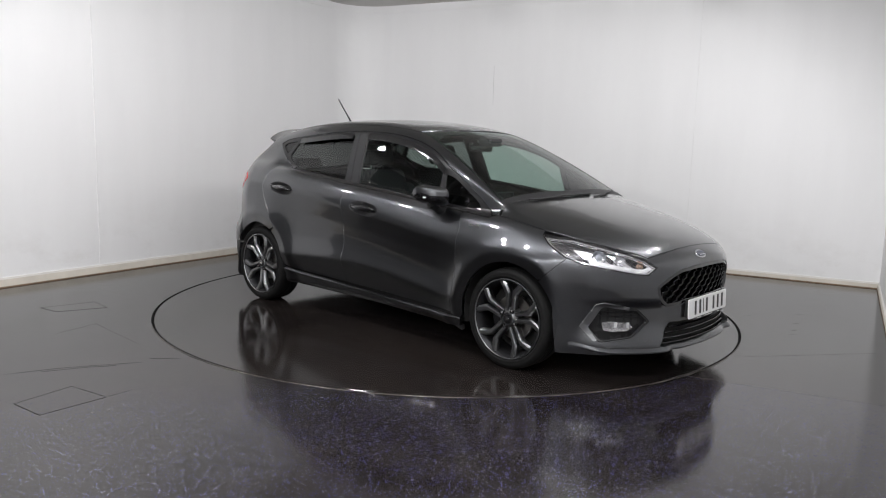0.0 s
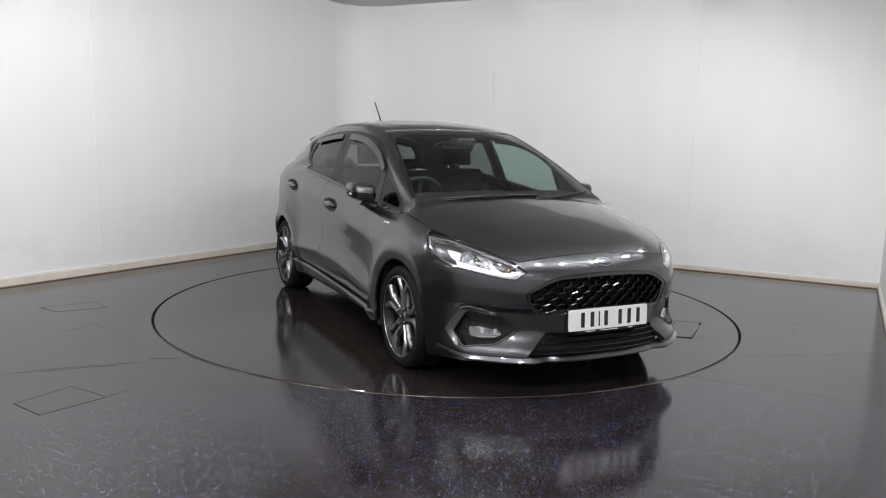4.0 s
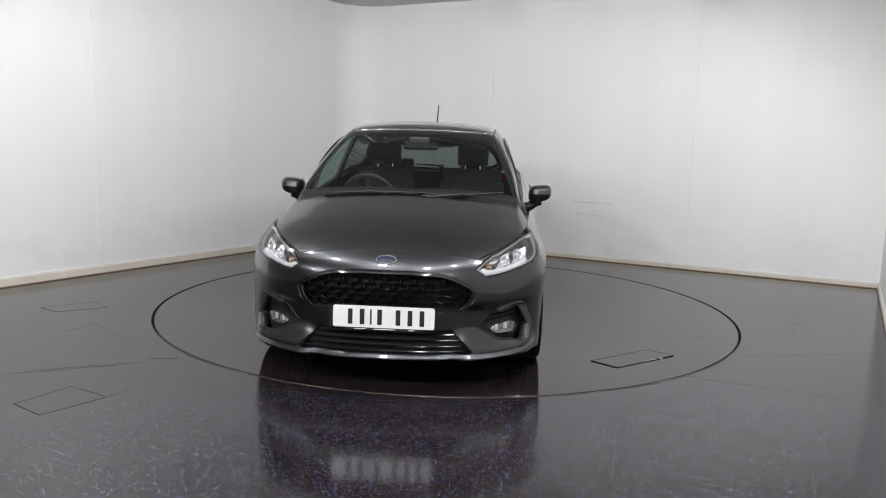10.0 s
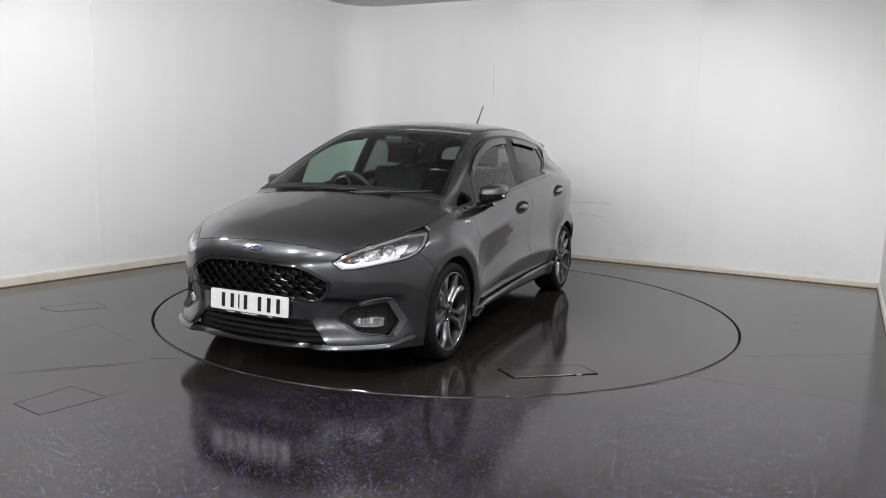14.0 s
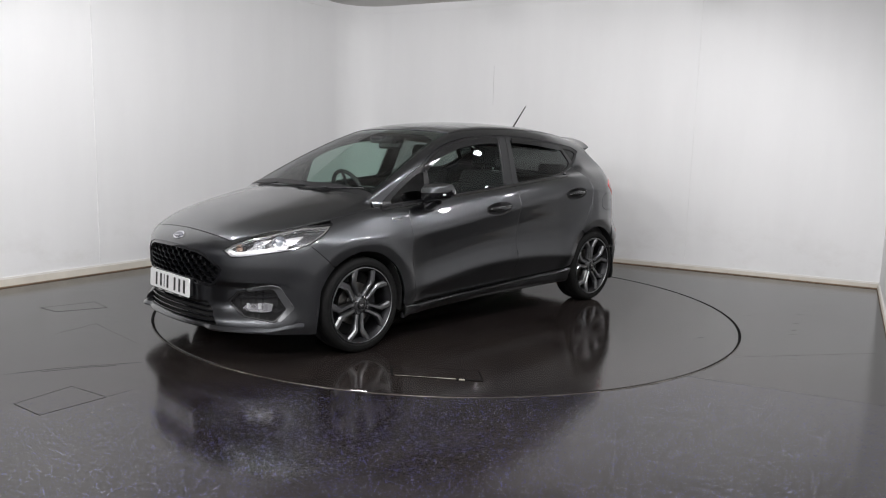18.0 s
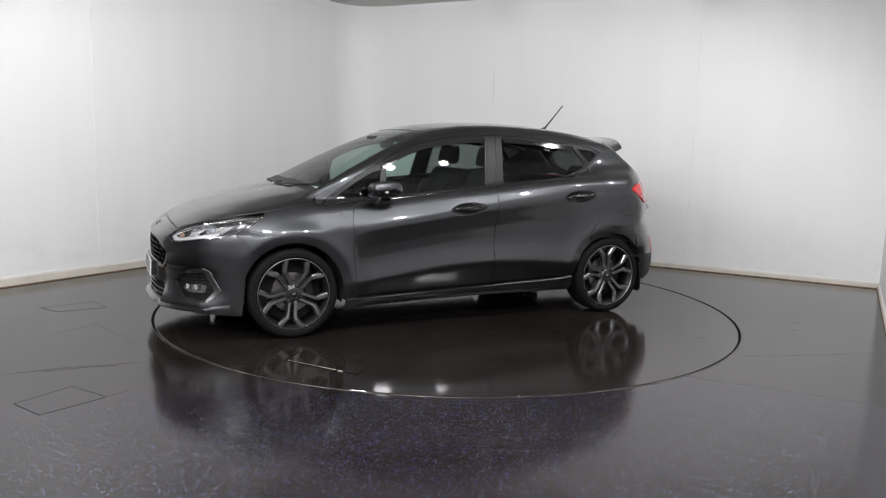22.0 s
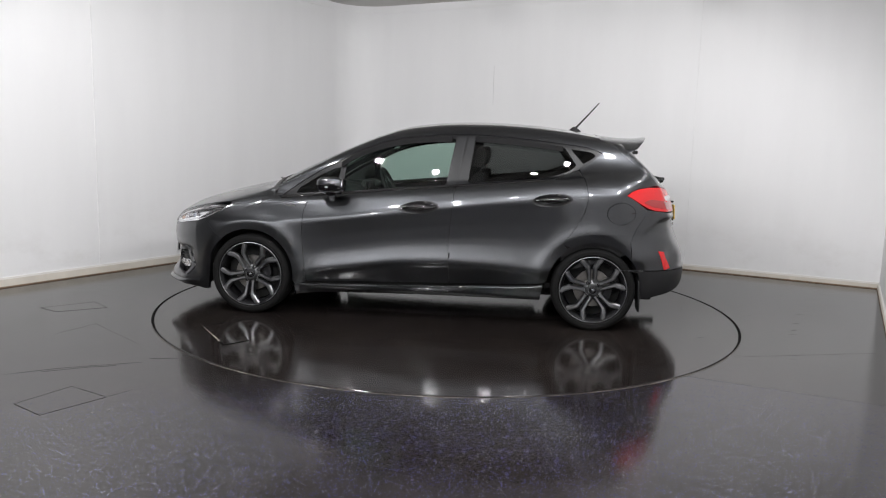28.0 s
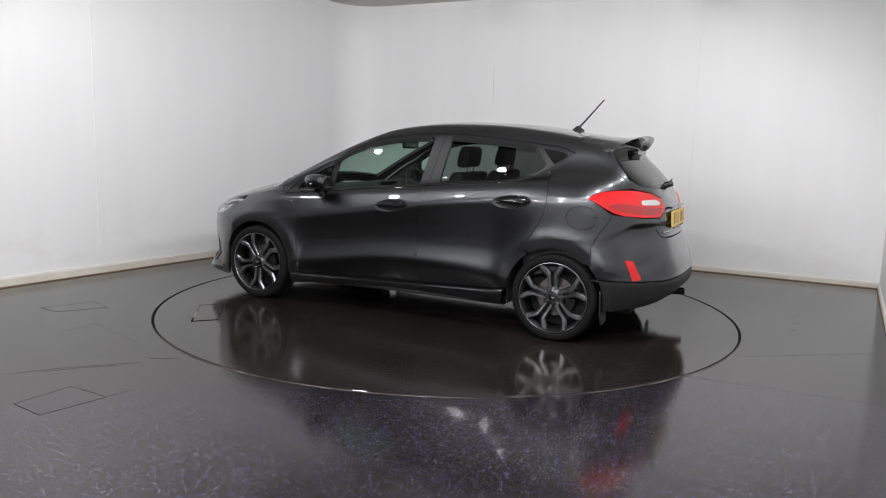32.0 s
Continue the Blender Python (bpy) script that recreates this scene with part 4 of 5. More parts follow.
# splitter lip: one clean blade swept round the nose
bm = bmesh.new()
rows = []
for a in np.linspace(-47, 47, 73):
    p = lift("nose", [(radians(a), 0.205)])
    o = float(bumper_shape(None, p)[0])
    e = float(fade(np.array([abs(a)]), 36, 47)[0])
    rise = 0.022 * e
    out = Vector((math.cos(radians(a) * 0.8), math.sin(radians(a) * 0.8), 0))
    p = Vector(p[0])
    row = []
    for d, z in ((-0.020, 0.224), (o + 0.003, 0.217), (o + 0.012 - 0.008 * e, 0.208), (o + 0.021 - 0.014 * e, 0.200), (o + 0.021 - 0.014 * e, 0.194), (o + 0.008, 0.187), (-0.025, 0.182)):
        q = p + out * d
        row.append(bm.verts.new((q.x, q.y, z + rise)))
    rows.append(row)
for r0, r1 in zip(rows, rows[1:]):
    for i in range(6):
        bm.faces.new((r0[i], r1[i], r1[i + 1], r0[i + 1]))
part("front_splitter", bm, PAINT, car, "body-coloured front splitter lip", smooth=True)
back = sym(np.vstack([[(0.0, 0.70)], [(radians(a), z) for a, z in ((20, 0.69), (32, 0.62), (38, 0.55), (42, 0.40), (40, 0.26), (20, 0.20), (0, 0.20))]]))
panel("bumper_core", "nose", back, LINER, car, res=0.04, off=-0.05, depth=0)

# upper grille: honeycomb moulding in a gloss surround
grille = panel("grille_surround", "nose", rounded(grille_loop, 0.012), GLOSS, car, holes=[shrink(dense(rounded(grille_loop, 0.012), 0.02), 0.016)], res=0.015, off=-0.004, depth=0.02, gap=0.0, label="gloss black grille surround")
gpoly = np.array(sym(np.array(GRILLE)))
bm = bmesh.new()
cw, ch = 0.074, 0.040
for row in range(-3, 9):
    for col in range(-8, 9):
        cy = col * cw + (cw / 2 if row % 2 else 0)
        cz = 0.44 + row * ch * 0.76
        hexa = np.array([(cy + cw * 0.5 * math.cos(radians(a)) * 1.06, cz + ch * 0.5 * math.sin(radians(a)) * 1.0) for a in (30, 90, 150, 210, 270, 330)])
        if not inside_poly(np.array([(cy, cz)]), shrink(dense(gpoly, 0.03), 0.012))[0]:
            continue
        outer, inner = lift("front", hexa), lift("front", (hexa - (cy, cz)) * 0.84 + (cy, cz))
        rings = []
        for pts, dx in ((outer, -0.034), (outer, -0.016), (inner, -0.020), (inner, -0.046)):
            rings.append([bm.verts.new((p[0] + dx, p[1], p[2])) for p in pts])
        for r0, r1 in zip(rings, rings[1:]):
            for i in range(6):
                j = (i + 1) % 6
                bm.faces.new((r0[i], r0[j], r1[j], r1[i]))
part("honeycomb", bm, MESHB, grille, "black honeycomb mesh")

# lower grille slats
lower = panel("lower_grille", "nose", rounded(lower_loop, 0.01), LINER, car, res=0.03, off=-0.035, depth=0, gap=-0.004, label="black lower grille")
for z, w in ((0.315, 0.355), (0.285, 0.385), (0.255, 0.41), (0.228, 0.435)):
    bm = bmesh.new()
    ys = np.linspace(-w, w, 15)
    pts = lift("front", [(y, z) for y in ys])
    tube(bm, [(p[0] - 0.016, p[1], p[2]) for p in pts], 0.0075, 6, 0.6)
    part("slat", bm, MESHB, lower, smooth=True)

# fog-lamp recesses
for s in (1, -1):
    fo = rounded(fog_loop, 0.012)
    fcen = fog_loop.mean(0)
    ring = lambda k: fcen + (fo - fcen) * k
    fr = panel("fog_surround", "nose", fo, BLACK, car, s, holes=[ring(0.90)], res=0.012, off=0.002, depth=0.04, gap=0.002, label="black fog lamp surround", shape=bumper_shape)
    arc = nose_loop([(0.590, 0.436), (0.698, 0.460), (0.726, 0.448), (0.770, 0.328), (0.728, 0.250), (0.718, 0.258), (0.744, 0.326), (0.706, 0.428), (0.692, 0.438), (0.596, 0.418)], False)
    panel("bracket", "nose", rounded(arc, 0.006), EDGEM, fr, s, res=0.010, off=0.009, depth=0.02, gap=0.0, label="satin grey angled bracket round the fog lamp", shape=bumper_shape)
    panel("recess", "nose", rounded(fog_loop, 0.02), BLACK, fr, s, res=0.03, off=-0.050, depth=0, gap=-0.005)
    for z0, y0 in ((0.400, 0.560), (0.376, 0.545)):
        lou = nose_loop([(y0, z0 - 0.006), (0.712, z0 + 0.004), (0.712, z0 + 0.012), (y0, z0 + 0.003)], False)
        panel("louvre", "nose", lou, SATIN, fr, s, res=0.02, off=-0.030, depth=0.014)
    fl = nose_loop([(0.692, 0.302), (0.700, 0.346), (0.660, 0.354), (0.580, 0.340), (0.562, 0.322), (0.590, 0.302), (0.660, 0.296)], False)
    lampf = panel("fog_lamp", "nose", rounded(fl, 0.01), SILVER, fr, s, res=0.012, off=-0.030, depth=0.02, label="clear fog lamp")
    panel("fog_lens", "nose", rounded(fl, 0.01), CLEAR, lampf, s, res=0.012, off=-0.018, depth=0.006)
    for k in range(4):
        a0 = nose_loop([(0.585 + k * 0.026, 0.318), (0.585 + k * 0.026, 0.350), (0.600 + k * 0.026, 0.350), (0.600 + k * 0.026, 0.318)], False)
        panel("flute", "nose", a0, CHROME if k % 2 else LAMPIN, lampf, s, res=0.02, off=-0.024, depth=0.006)

# badge: a chrome-rimmed blue oval
def nose_oval(cy, cz, a, b, n=28):
    return nose_loop([(cy + a * math.cos(t), cz + b * math.sin(t)) for t in np.linspace(0, 2 * math.pi, n, endpoint=False)], False)


badge = panel("badge", "nose", nose_oval(0, 0.692, 0.056, 0.021), CHROME, car, res=0.012, off=0.006, depth=0.010, label="blue oval badge with chrome rim")
panel("badge_field", "nose", nose_oval(0, 0.692, 0.050, 0.0160), BLUE, badge, res=0.012, off=0.008, depth=0.004)
bm = bmesh.new()
pts = lift("front", [(y, 0.692) for y in np.linspace(-0.034, 0.034, 9)])
tube(bm, [(p[0] + 0.012, p[1], p[2] + 0.001) for p in pts], 0.0035, 6)
part("badge_bar", bm, CHROME, badge, smooth=True)


# number plates with plain bars
def number_plate(name, m, white):
    pl = new(name)
    pl.parent, pl.matrix_local = car, m
    bm = bmesh.new()
    out = rounded([(-0.26, -0.0555), (0.26, -0.0555), (0.26, 0.0555), (-0.26, 0.0555)], 0.012)
    prism(bm, [tuple(p) for p in out], 0.0, 0.006)
    part("plate", bm, WHITEP if white else YELLOWP, pl, "white number plate" if white else "yellow number plate", bevel=0.001)
    x = -0.196
    for k, w in enumerate((0.050, 0.050, 0.018, 0.050, 0.050, 0.050, 0.050)):
        b0, b1 = x + w * 0.26, x + w * 0.74
        bm = bmesh.new()
        prism(bm, [tuple(p) for p in rounded([(b0, -0.0395), (b1, -0.0395), (b1, 0.0395), (b0, 0.0395)], 0.003)], 0.006, 0.0068)
        part("bar", bm, INK, pl)
        x += w + (0.044 if k == 3 else 0.011)
    bm = bmesh.new()
    box(bm, -0.20, 0.20, -0.068, -0.0565, 0.0, 0.005)
    holder = part("plate_holder", bm, BLACK, pl, "black plate holder with pale print")
    for x0, x1 in ((-0.15, -0.09), (-0.05, 0.06), (0.13, 0.16)):
        bm = bmesh.new()
        box(bm, x0, x1, -0.0645, -0.0605, 0.005, 0.0056)
        part("print_bar", bm, WHITEP, holder)
    for x in (-0.234, 0.234):
        bm = bmesh.new()
        lathe(bm, [(0.001, 0.0085), (0.005, 0.008), (0.006, 0.006)], 12, pose(x, 0, 0))
        part("screw", bm, WHITEP if white else YELLOWP, pl)
    return pl


def face_x(x, y, z, lean=0.0, s=1):
    """A pose whose local z points out of the nose (s=1) or tail (s=-1), local x to the viewer's right."""
    m = Matrix(((0, 0, s, x), (s, 0, 0, y), (0, 1, 0, z), (0, 0, 0, 1)))
    return m @ pose(0, 0, 0, lean)


number_plate("front_plate", face_x(2.073, 0.0, 0.4075, -3), True)
bm = bmesh.new()
box(bm, 2.035, 2.073, -0.25, 0.25, 0.36, 0.455)
part("plate_mount", bm, BLACK, car)

# ---- headlamps ----
head2 = flat("nose", HEAD3)
hc = head2.mean(0)
for s in (1, -1):
    hl = panel("headlamp", "nose", head2, LAMPIN, car, s, res=0.018, off=-0.045, depth=0, gap=0.002, label="clear headlamp with silver reflectors")
    c = panel("cover", "nose", head2, CLEAR, hl, s, res=0.018, off=0.0, depth=0.004, label="clear polycarbonate cover")
    c.visible_shadow = False
    inner = shrink(dense(head2, 0.02), 0.012)
    panel("bezel", "nose", head2, GLOSS, hl, s, holes=[shrink(dense(head2, 0.02), 0.005)], res=0.012, off=-0.004, depth=0.03, gap=0.001, label="dark rim of the headlamp")
    panel("chrome_frame", "nose", shrink(dense(head2, 0.02), 0.006), CHROME, hl, s, holes=[shrink(dense(head2, 0.02), 0.013)], res=0.010, off=-0.010, depth=0.02, gap=0, label="thin chrome frame line")
    guide = nose_loop([(0.735, 0.672), (0.700, 0.660), (0.630, 0.642), (0.560, 0.630), (0.518, 0.628), (0.484, 0.653), (0.500, 0.664), (0.526, 0.650), (0.560, 0.650), (0.630, 0.664), (0.700, 0.684), (0.735, 0.698)], False)
    panel("light_guide", "nose", rounded(guide, 0.008), LAMPIN, hl, s, res=0.010, off=-0.013, depth=0.03, gap=0, label="white daytime light strip")
    panel("mask", "nose", shrink(dense(head2, 0.02), 0.012), HEADDARK, hl, s, res=0.02, off=-0.036, depth=0)
    # pale reflector panels either side of the main lens
    for nm, pts in (("reflector_panel", [(0.572, 0.652), (0.604, 0.660), (0.642, 0.735), (0.600, 0.728)]), ("reflector_panel", [(0.664, 0.678), (0.742, 0.702), (0.742, 0.752), (0.704, 0.744), (0.672, 0.722)])):
        panel(nm, "nose", rounded(nose_loop(pts, False), 0.006), SILVER, hl, s, res=0.012, off=-0.028, depth=0.012, gap=0)
    # reflector bowls and lens
    for nm, y, z, rad, mat, dx in (("main_lens", 0.690, 0.712, 0.040, SILVER, -0.020), ("reflector", 0.622, 0.690, 0.034, SILVER, -0.024), ("indicator", 0.535, 0.672, 0.017, AMBER, -0.026)):
        p = lift("front", [(y, z)])[0]
        n = field_normal(p[None])[0]
        d = Vector((n[0], n[1] * s, n[2] * 0.4)).normalized()
        m = Matrix.Translation((p[0] + n[0] * dx, (p[1] + n[1] * dx) * s, p[2] + n[2] * dx)) @ d.to_track_quat("Z", "Y").to_matrix().to_4x4()
        bm = bmesh.new()
        lathe(bm, [(rad * 0.42, -0.030), (rad * 0.8, -0.018), (rad, 0.0), (rad * 0.93, 0.004), (rad * 0.86, -0.001), (rad * 0.72, -0.012), (rad * 0.3, -0.026)], 28, m)
        part(nm, bm, mat if nm != "main_lens" else CHROME, hl, smooth=True)
        bm = bmesh.new()
        lathe(bm, [(rad * 0.60, -0.016), (rad * 0.52, -0.004), (rad * 0.36, 0.004), (rad * 0.15, 0.008), (0.001, 0.009)], 24, m)
        part("projector" if nm == "main_lens" else "bulb_cap", bm, LENSG if nm == "main_lens" else mat, hl, smooth=True)

# ---- tail end ----
T = lambda pts: np.array([(radians(a), z) for a, z in pts])
gate_half = np.vstack([T([(0, 1.345), (30, 1.340), (48.5, 1.315)]), flat("tail", hatch_edge)[1:], T([(37.5, 1.026), (28.2, 1.002), (19.7, 0.964), (18.2, 0.886), (24.6, 0.835), (27, 0.76), (22, 0.70), (0, 0.695)])])
glass_half = T([(0, 1.305), (30, 1.290), (38.5, 1.262), (40.0, 1.18), (38.6, 1.088), (33.5, 1.048), (21, 1.022), (0, 1.014)])
gate = panel("tailgate", "tail", sym(gate_half), PAINT, car, holes=[sym(glass_half)], res=0.022, label="grey tailgate")
g = panel("rear_window", "tail", sym(glass_half), DARKGLASS, gate, res=0.03, off=-0.004, depth=0, gap=-0.003, label="dark rear window")
g.visible_shadow = False
panel("glass_border", "tail", sym(glass_half), GLOSS, gate, holes=[shrink(dense(sym(glass_half), 0.03), 0.03)], res=0.02, off=-0.007, depth=0, gap=0)
low_line = [(58, 0.445), (50, 0.446), (40, 0.442), (28, 0.436), (12, 0.440), (0, 0.442)]
rb_side = flat("tail", lift("side", [(-1.592, 0.866), (-1.580, 0.818), (-1.555, 0.782), (-1.524, 0.736), (-1.505, 0.690), (-1.486, 0.640)] + arch(AXLE_R, 141, 156, 0.326, 5)))
RB = np.vstack([T([(0, 0.690), (22, 0.695), (27.2, 0.758), (25, 0.834), (36, 0.842)]), rb_side, T(low_line)])


def rear_shape(q, p):
    y, z = np.abs(p[:, 1]), p[:, 2]
    return 0.014 * np.exp(-((z - 0.53) / 0.07) ** 2) * fade(y, 0.2, 0.6) - 0.005 * np.exp(-((z - 0.72) / 0.05) ** 2) * fade(y, 0.52, 0.66) * (1 - fade(y, 0.74, 0.80)) - 0.024 * np.exp(-((z - 0.545) / 0.055) ** 2 - ((p[:, 0] + 1.80) / 0.07) ** 2)


rb = panel("rear_bumper", "tail", sym(RB), PAINT, car, res=0.018, gap=0.0014, shape=rear_shape)
VAL = np.vstack([T([(0, 0.438)] + low_line[::-1][1:]) - [0, 0.004], flat("tail", lift("side", arch(AXLE_R, 158, 190, 0.326, 6) + [(-1.62, 0.235)])), T([(44, 0.250), (38, 0.262), (30, 0.290), (22, 0.330), (12, 0.352), (0, 0.355)])])
panel("valance", "tail", sym(VAL), BLACK, car, res=0.025, off=-0.004, label="black lower rear valance")
panel("tail_core", "tail", sym(T([(0, 0.98), (20, 0.96), (38, 0.98), (48, 0.9), (52, 0.5), (40, 0.26), (0, 0.28)])), LINER, car, res=0.05, off=-0.05, depth=0)
for s in (1, -1):
    tl2 = flat("tail", TAIL3)
    tl = panel("tail_lamp", "tail", tl2, RED, car, s, res=0.016, off=0.004, depth=0.02, label="red tail lamp with a clear reversing lens")
    band = flat("tail", lift("tail", T([(46, 0.940), (38, 0.925), (30, 0.905), (22, 0.900), (24, 0.872), (29, 0.858), (37, 0.862), (44, 0.880), (50, 0.915)])))
    panel("lower_lens", "tail", rounded(band, 0.02), REDDARK, tl, s, res=0.015, off=0.0055, depth=0.004, label="deep red lower lens")
    rev = flat("tail", lift("tail", T([(35.5, 0.956), (35.5, 0.922), (23.5, 0.914), (22, 0.936), (26, 0.957)])))
    panel("reversing_lens", "tail", rounded(rev, 0.02), LAMPIN, tl, s, res=0.015, off=0.007, depth=0.004, label="clear reversing lens")
    rf = lift("side", [(-1.683, 0.580), (-1.735, 0.572), (-1.790, 0.452), (-1.742, 0.440)])
    panel("reflector", "tail", rounded(flat("tail", rf), 0.008), RED, rb, s, res=0.015, off=0.003, depth=0.010, shape=lambda q, p: rear_shape(q, p), label="red rear reflector")
rear_x = float(lift("tail", T([(0, 0.815)]))[0][0])
number_plate("rear_plate", face_x(rear_x - 0.004, 0.0, 0.815, -4, -1), False)
bm = bmesh.new()
box(bm, -1.878, -1.82, -0.24, 0.24, 0.888, 0.902)
part("grab_handle", bm, GLOSS, gate, bevel=0.004)
p = lift("tail", T([(31, 0.765), (22, 0.765)]))
bm = bmesh.new()
tube(bm, [tuple(q + [-0.006, 0.003, 0]) for q in lift("tail", T([(a, 0.735) for a in np.linspace(22, 15, 6)]))], 0.007, 6)
part("rear_badge", bm, CHROME, gate, "small chrome model badge", smooth=True)
# rear wiper
bm = bmesh.new()
w0 = Vector((-1.792, 0.0, 1.045))
tube(bm, [w0 + Vector((0.02, 0, -0.01)), w0 + Vector((-0.028, 0, 0.004)), w0 + Vector((-0.030, 0.03, 0.012))], [0.022, 0.022, 0.014], 10)
tube(bm, [w0 + Vector((-0.026, 0.0, 0.010)), w0 + Vector((0.0, -0.14, 0.020)), w0 + Vector((0.02, -0.30, 0.024))], [0.010, 0.007, 0.005], 8)
part("rear_wiper", bm, BLACK, car, smooth=True)

# roof spoiler: a thin wing that carries the roof line on past the glass
bm = bmesh.new()
top, bot = [], []
ys = np.linspace(-0.535, 0.535, 25)
for y in ys:
    e = abs(y) / 0.535
    x0, x1 = -1.265 - 0.03 * e ** 2, -1.640 + 0.10 * e ** 3
    zz = ROOF(np.array([x0]))[0] - 0.10 * y * y - 0.14 * y ** 4 + 0.004
    drop = 0.045 * e ** 4
    row_t, row_b = [], []
    for u in np.linspace(0, 1, 9):
        x = x0 + (x1 - x0) * u
        z = zz - drop - 0.050 * u + 0.040 * u ** 3
        th = 0.026 * (1 - u) + 0.005 + 0.014 * math.sin(math.pi * u)
        row_t.append(bm.verts.new((x, y, z)))
        row_b.append(bm.verts.new((x + 0.004, y, z - th)))
    top.append(row_t)
    bot.append(row_b)
for a, b, flip in ((top[:-1], top[1:], 0), (bot[:-1], bot[1:], 1)):
    for r0, r1 in zip(a, b):
        for i in range(8):
            f = (r0[i], r1[i], r1[i + 1], r0[i + 1])
            bm.faces.new(f if flip else f[::-1])
for rows in (0, -1):
    for i in range(8):
        bm.faces.new((top[rows][i], top[rows][i + 1], bot[rows][i + 1], bot[rows][i]))
for k in (0, 8):
    for i in range(24):
        bm.faces.new((top[i][k], top[i + 1][k], bot[i + 1][k], bot[i][k]))
sp = part("roof_spoiler", bm, PAINT, car, "body-coloured roof spoiler", smooth=True)
bm = bmesh.new()
box(bm, -1.60, -1.50, -0.14, 0.14, 1.245, 1.272)
part("brake_light", bm, GLOSS, sp, "high brake light under the spoiler", bevel=0.004)

# aerial
bm = bmesh.new()
lathe(bm, [(0.036, 0.0), (0.032, 0.010), (0.016, 0.028), (0.010, 0.038), (0.002, 0.040)], 16, Matrix.Translation((-1.115, 0, 1.405)) @ Matrix.Diagonal((1.5, 0.8, 1, 1)))
aer = part("aerial", bm, BLACK, car, "black whip roof aerial", smooth=True)
bm = bmesh.new()
tube(bm, [(-1.125, 0, 1.435), (-1.20, 0, 1.520), (-1.30, 0, 1.635)], [0.008, 0.0055, 0.0045], 8)
part("whip", bm, BLACK, aer, smooth=True)

# ---- door mirrors ----
for s in (1, -1):
    bm = bmesh.new()
    rings = []
    for u in np.linspace(-1, 1, 15):
        # across the car: u=-1 inboard, +1 outboard
        y = 0.855 + 0.080 * u
        r = math.sqrt(max(0.0, 1 - abs(u) ** 4.5)) * 0.80 + 0.20
        ring = []
        for a in np.linspace(0, 2 * math.pi, 26, endpoint=False):
            ca, sa = math.cos(a), math.sin(a)
            x = 0.632 + r * (0.118 if ca > 0 else 0.076) * math.copysign(abs(ca) ** 0.75, ca) - 0.030 * ((u + 1) * 0.5) ** 2
            z = 0.970 + 0.010 * u + r * 0.060 * math.copysign(abs(sa) ** 0.62, sa) + (0.014 * u if sa < 0 else -0.006 * u)
            ring.append(bm.verts.new((x, s * y, z)))
        rings.append(ring)
    halves = []
    for keep, name, mat in ((range(0, 15), "door_mirror", PAINT), (range(15, 26), "lower_shell", GLOSS)):
        half = bmesh.new()
        for a, b in zip(rings, rings[1:]):
            for i in keep:
                half.faces.new([half.verts.new(v.co) for v in (a[i], a[(i + 1) % 26], b[(i + 1) % 26], b[i])])
        for end in (rings[0], rings[-1]):
            half.faces.new([half.verts.new(end[i % 26].co) for i in list(keep) + [keep[-1] + 1]])
        bmesh.ops.remove_doubles(half, verts=half.verts, dist=1e-5)
        halves.append(part(name, half, mat, halves[0] if halves else car, "gloss black lower mirror shell" if halves else "body-coloured door mirror", smooth=True))
    bm.free()
    mir = halves[0]
    bm = bmesh.new()
    ring = [(s * (0.857 + 0.064 * math.cos(a)), 0.972 + 0.046 * math.sin(a)) for a in np.linspace(0, 2 * math.pi, 28, endpoint=False)]
    prism(bm, ring, 0.540, 0.549, Matrix(((0, 0, 1, 0), (1, 0, 0, 0), (0, 1, 0, 0), (0, 0, 0, 1))))
    part("mirror_glass", bm, CHROME, mir, "mirror glass")
    bm = bmesh.new()
    tube(bm, [(0.650, s * 0.735, 0.875), (0.648, s * 0.785, 0.880), (0.640, s * 0.815, 0.905), (0.635, s * 0.845, 0.925)], [0.034, 0.032, 0.034, 0.042], 12)
    part("arm", bm, GLOSS, mir, "gloss black mirror arm", smooth=True)
    bm = bmesh.new()
    tube(bm, [(0.700, s * 0.800, 0.955), (0.704, s * 0.850, 0.957), (0.690, s * 0.900, 0.958), (0.645, s * 0.934, 0.960)], 0.006, 8)
    part("indicator", bm, LAMPIN, mir, "clear indicator strip", smooth=True)

# ---- wipers on the windscreen and scuttle ----
sc = sym(np.array([(1.180, 0.0), (1.140, 0.45), (1.098, 0.71), (1.055, 0.705), (1.085, 0.45), (1.125, 0.0)]), 1)
panel("scuttle", "top", sc, BLACK, car, res=0.03, off=0.003, depth=0.02, label="black scuttle panel below the windscreen")
for pts in ([(0.52, 0.962), (0.2, 0.978), (-0.12, 0.982)], [(-0.10, 0.966), (-0.36, 0.976), (-0.60, 0.990)]):
    q = lift("front", curve2([(-a, z) for a, z in pts], 10))
    bm = bmesh.new()
    tube(bm, [(p[0] + 0.010, p[1], p[2] + 0.004) for p in q], 0.005, 6)
    tube(bm, [(q[0][0] + 0.012, q[0][1], q[0][2] - 0.010), (q[len(q) // 2][0] + 0.016, q[len(q) // 2][1], q[len(q) // 2][2] + 0.010)], 0.006, 6)
    part("wiper", bm, BLACK, car, smooth=True)

# ---- wheels ----
TYRE_R, RIM_R, WHEEL_Z = 0.296, 0.236, 0.295


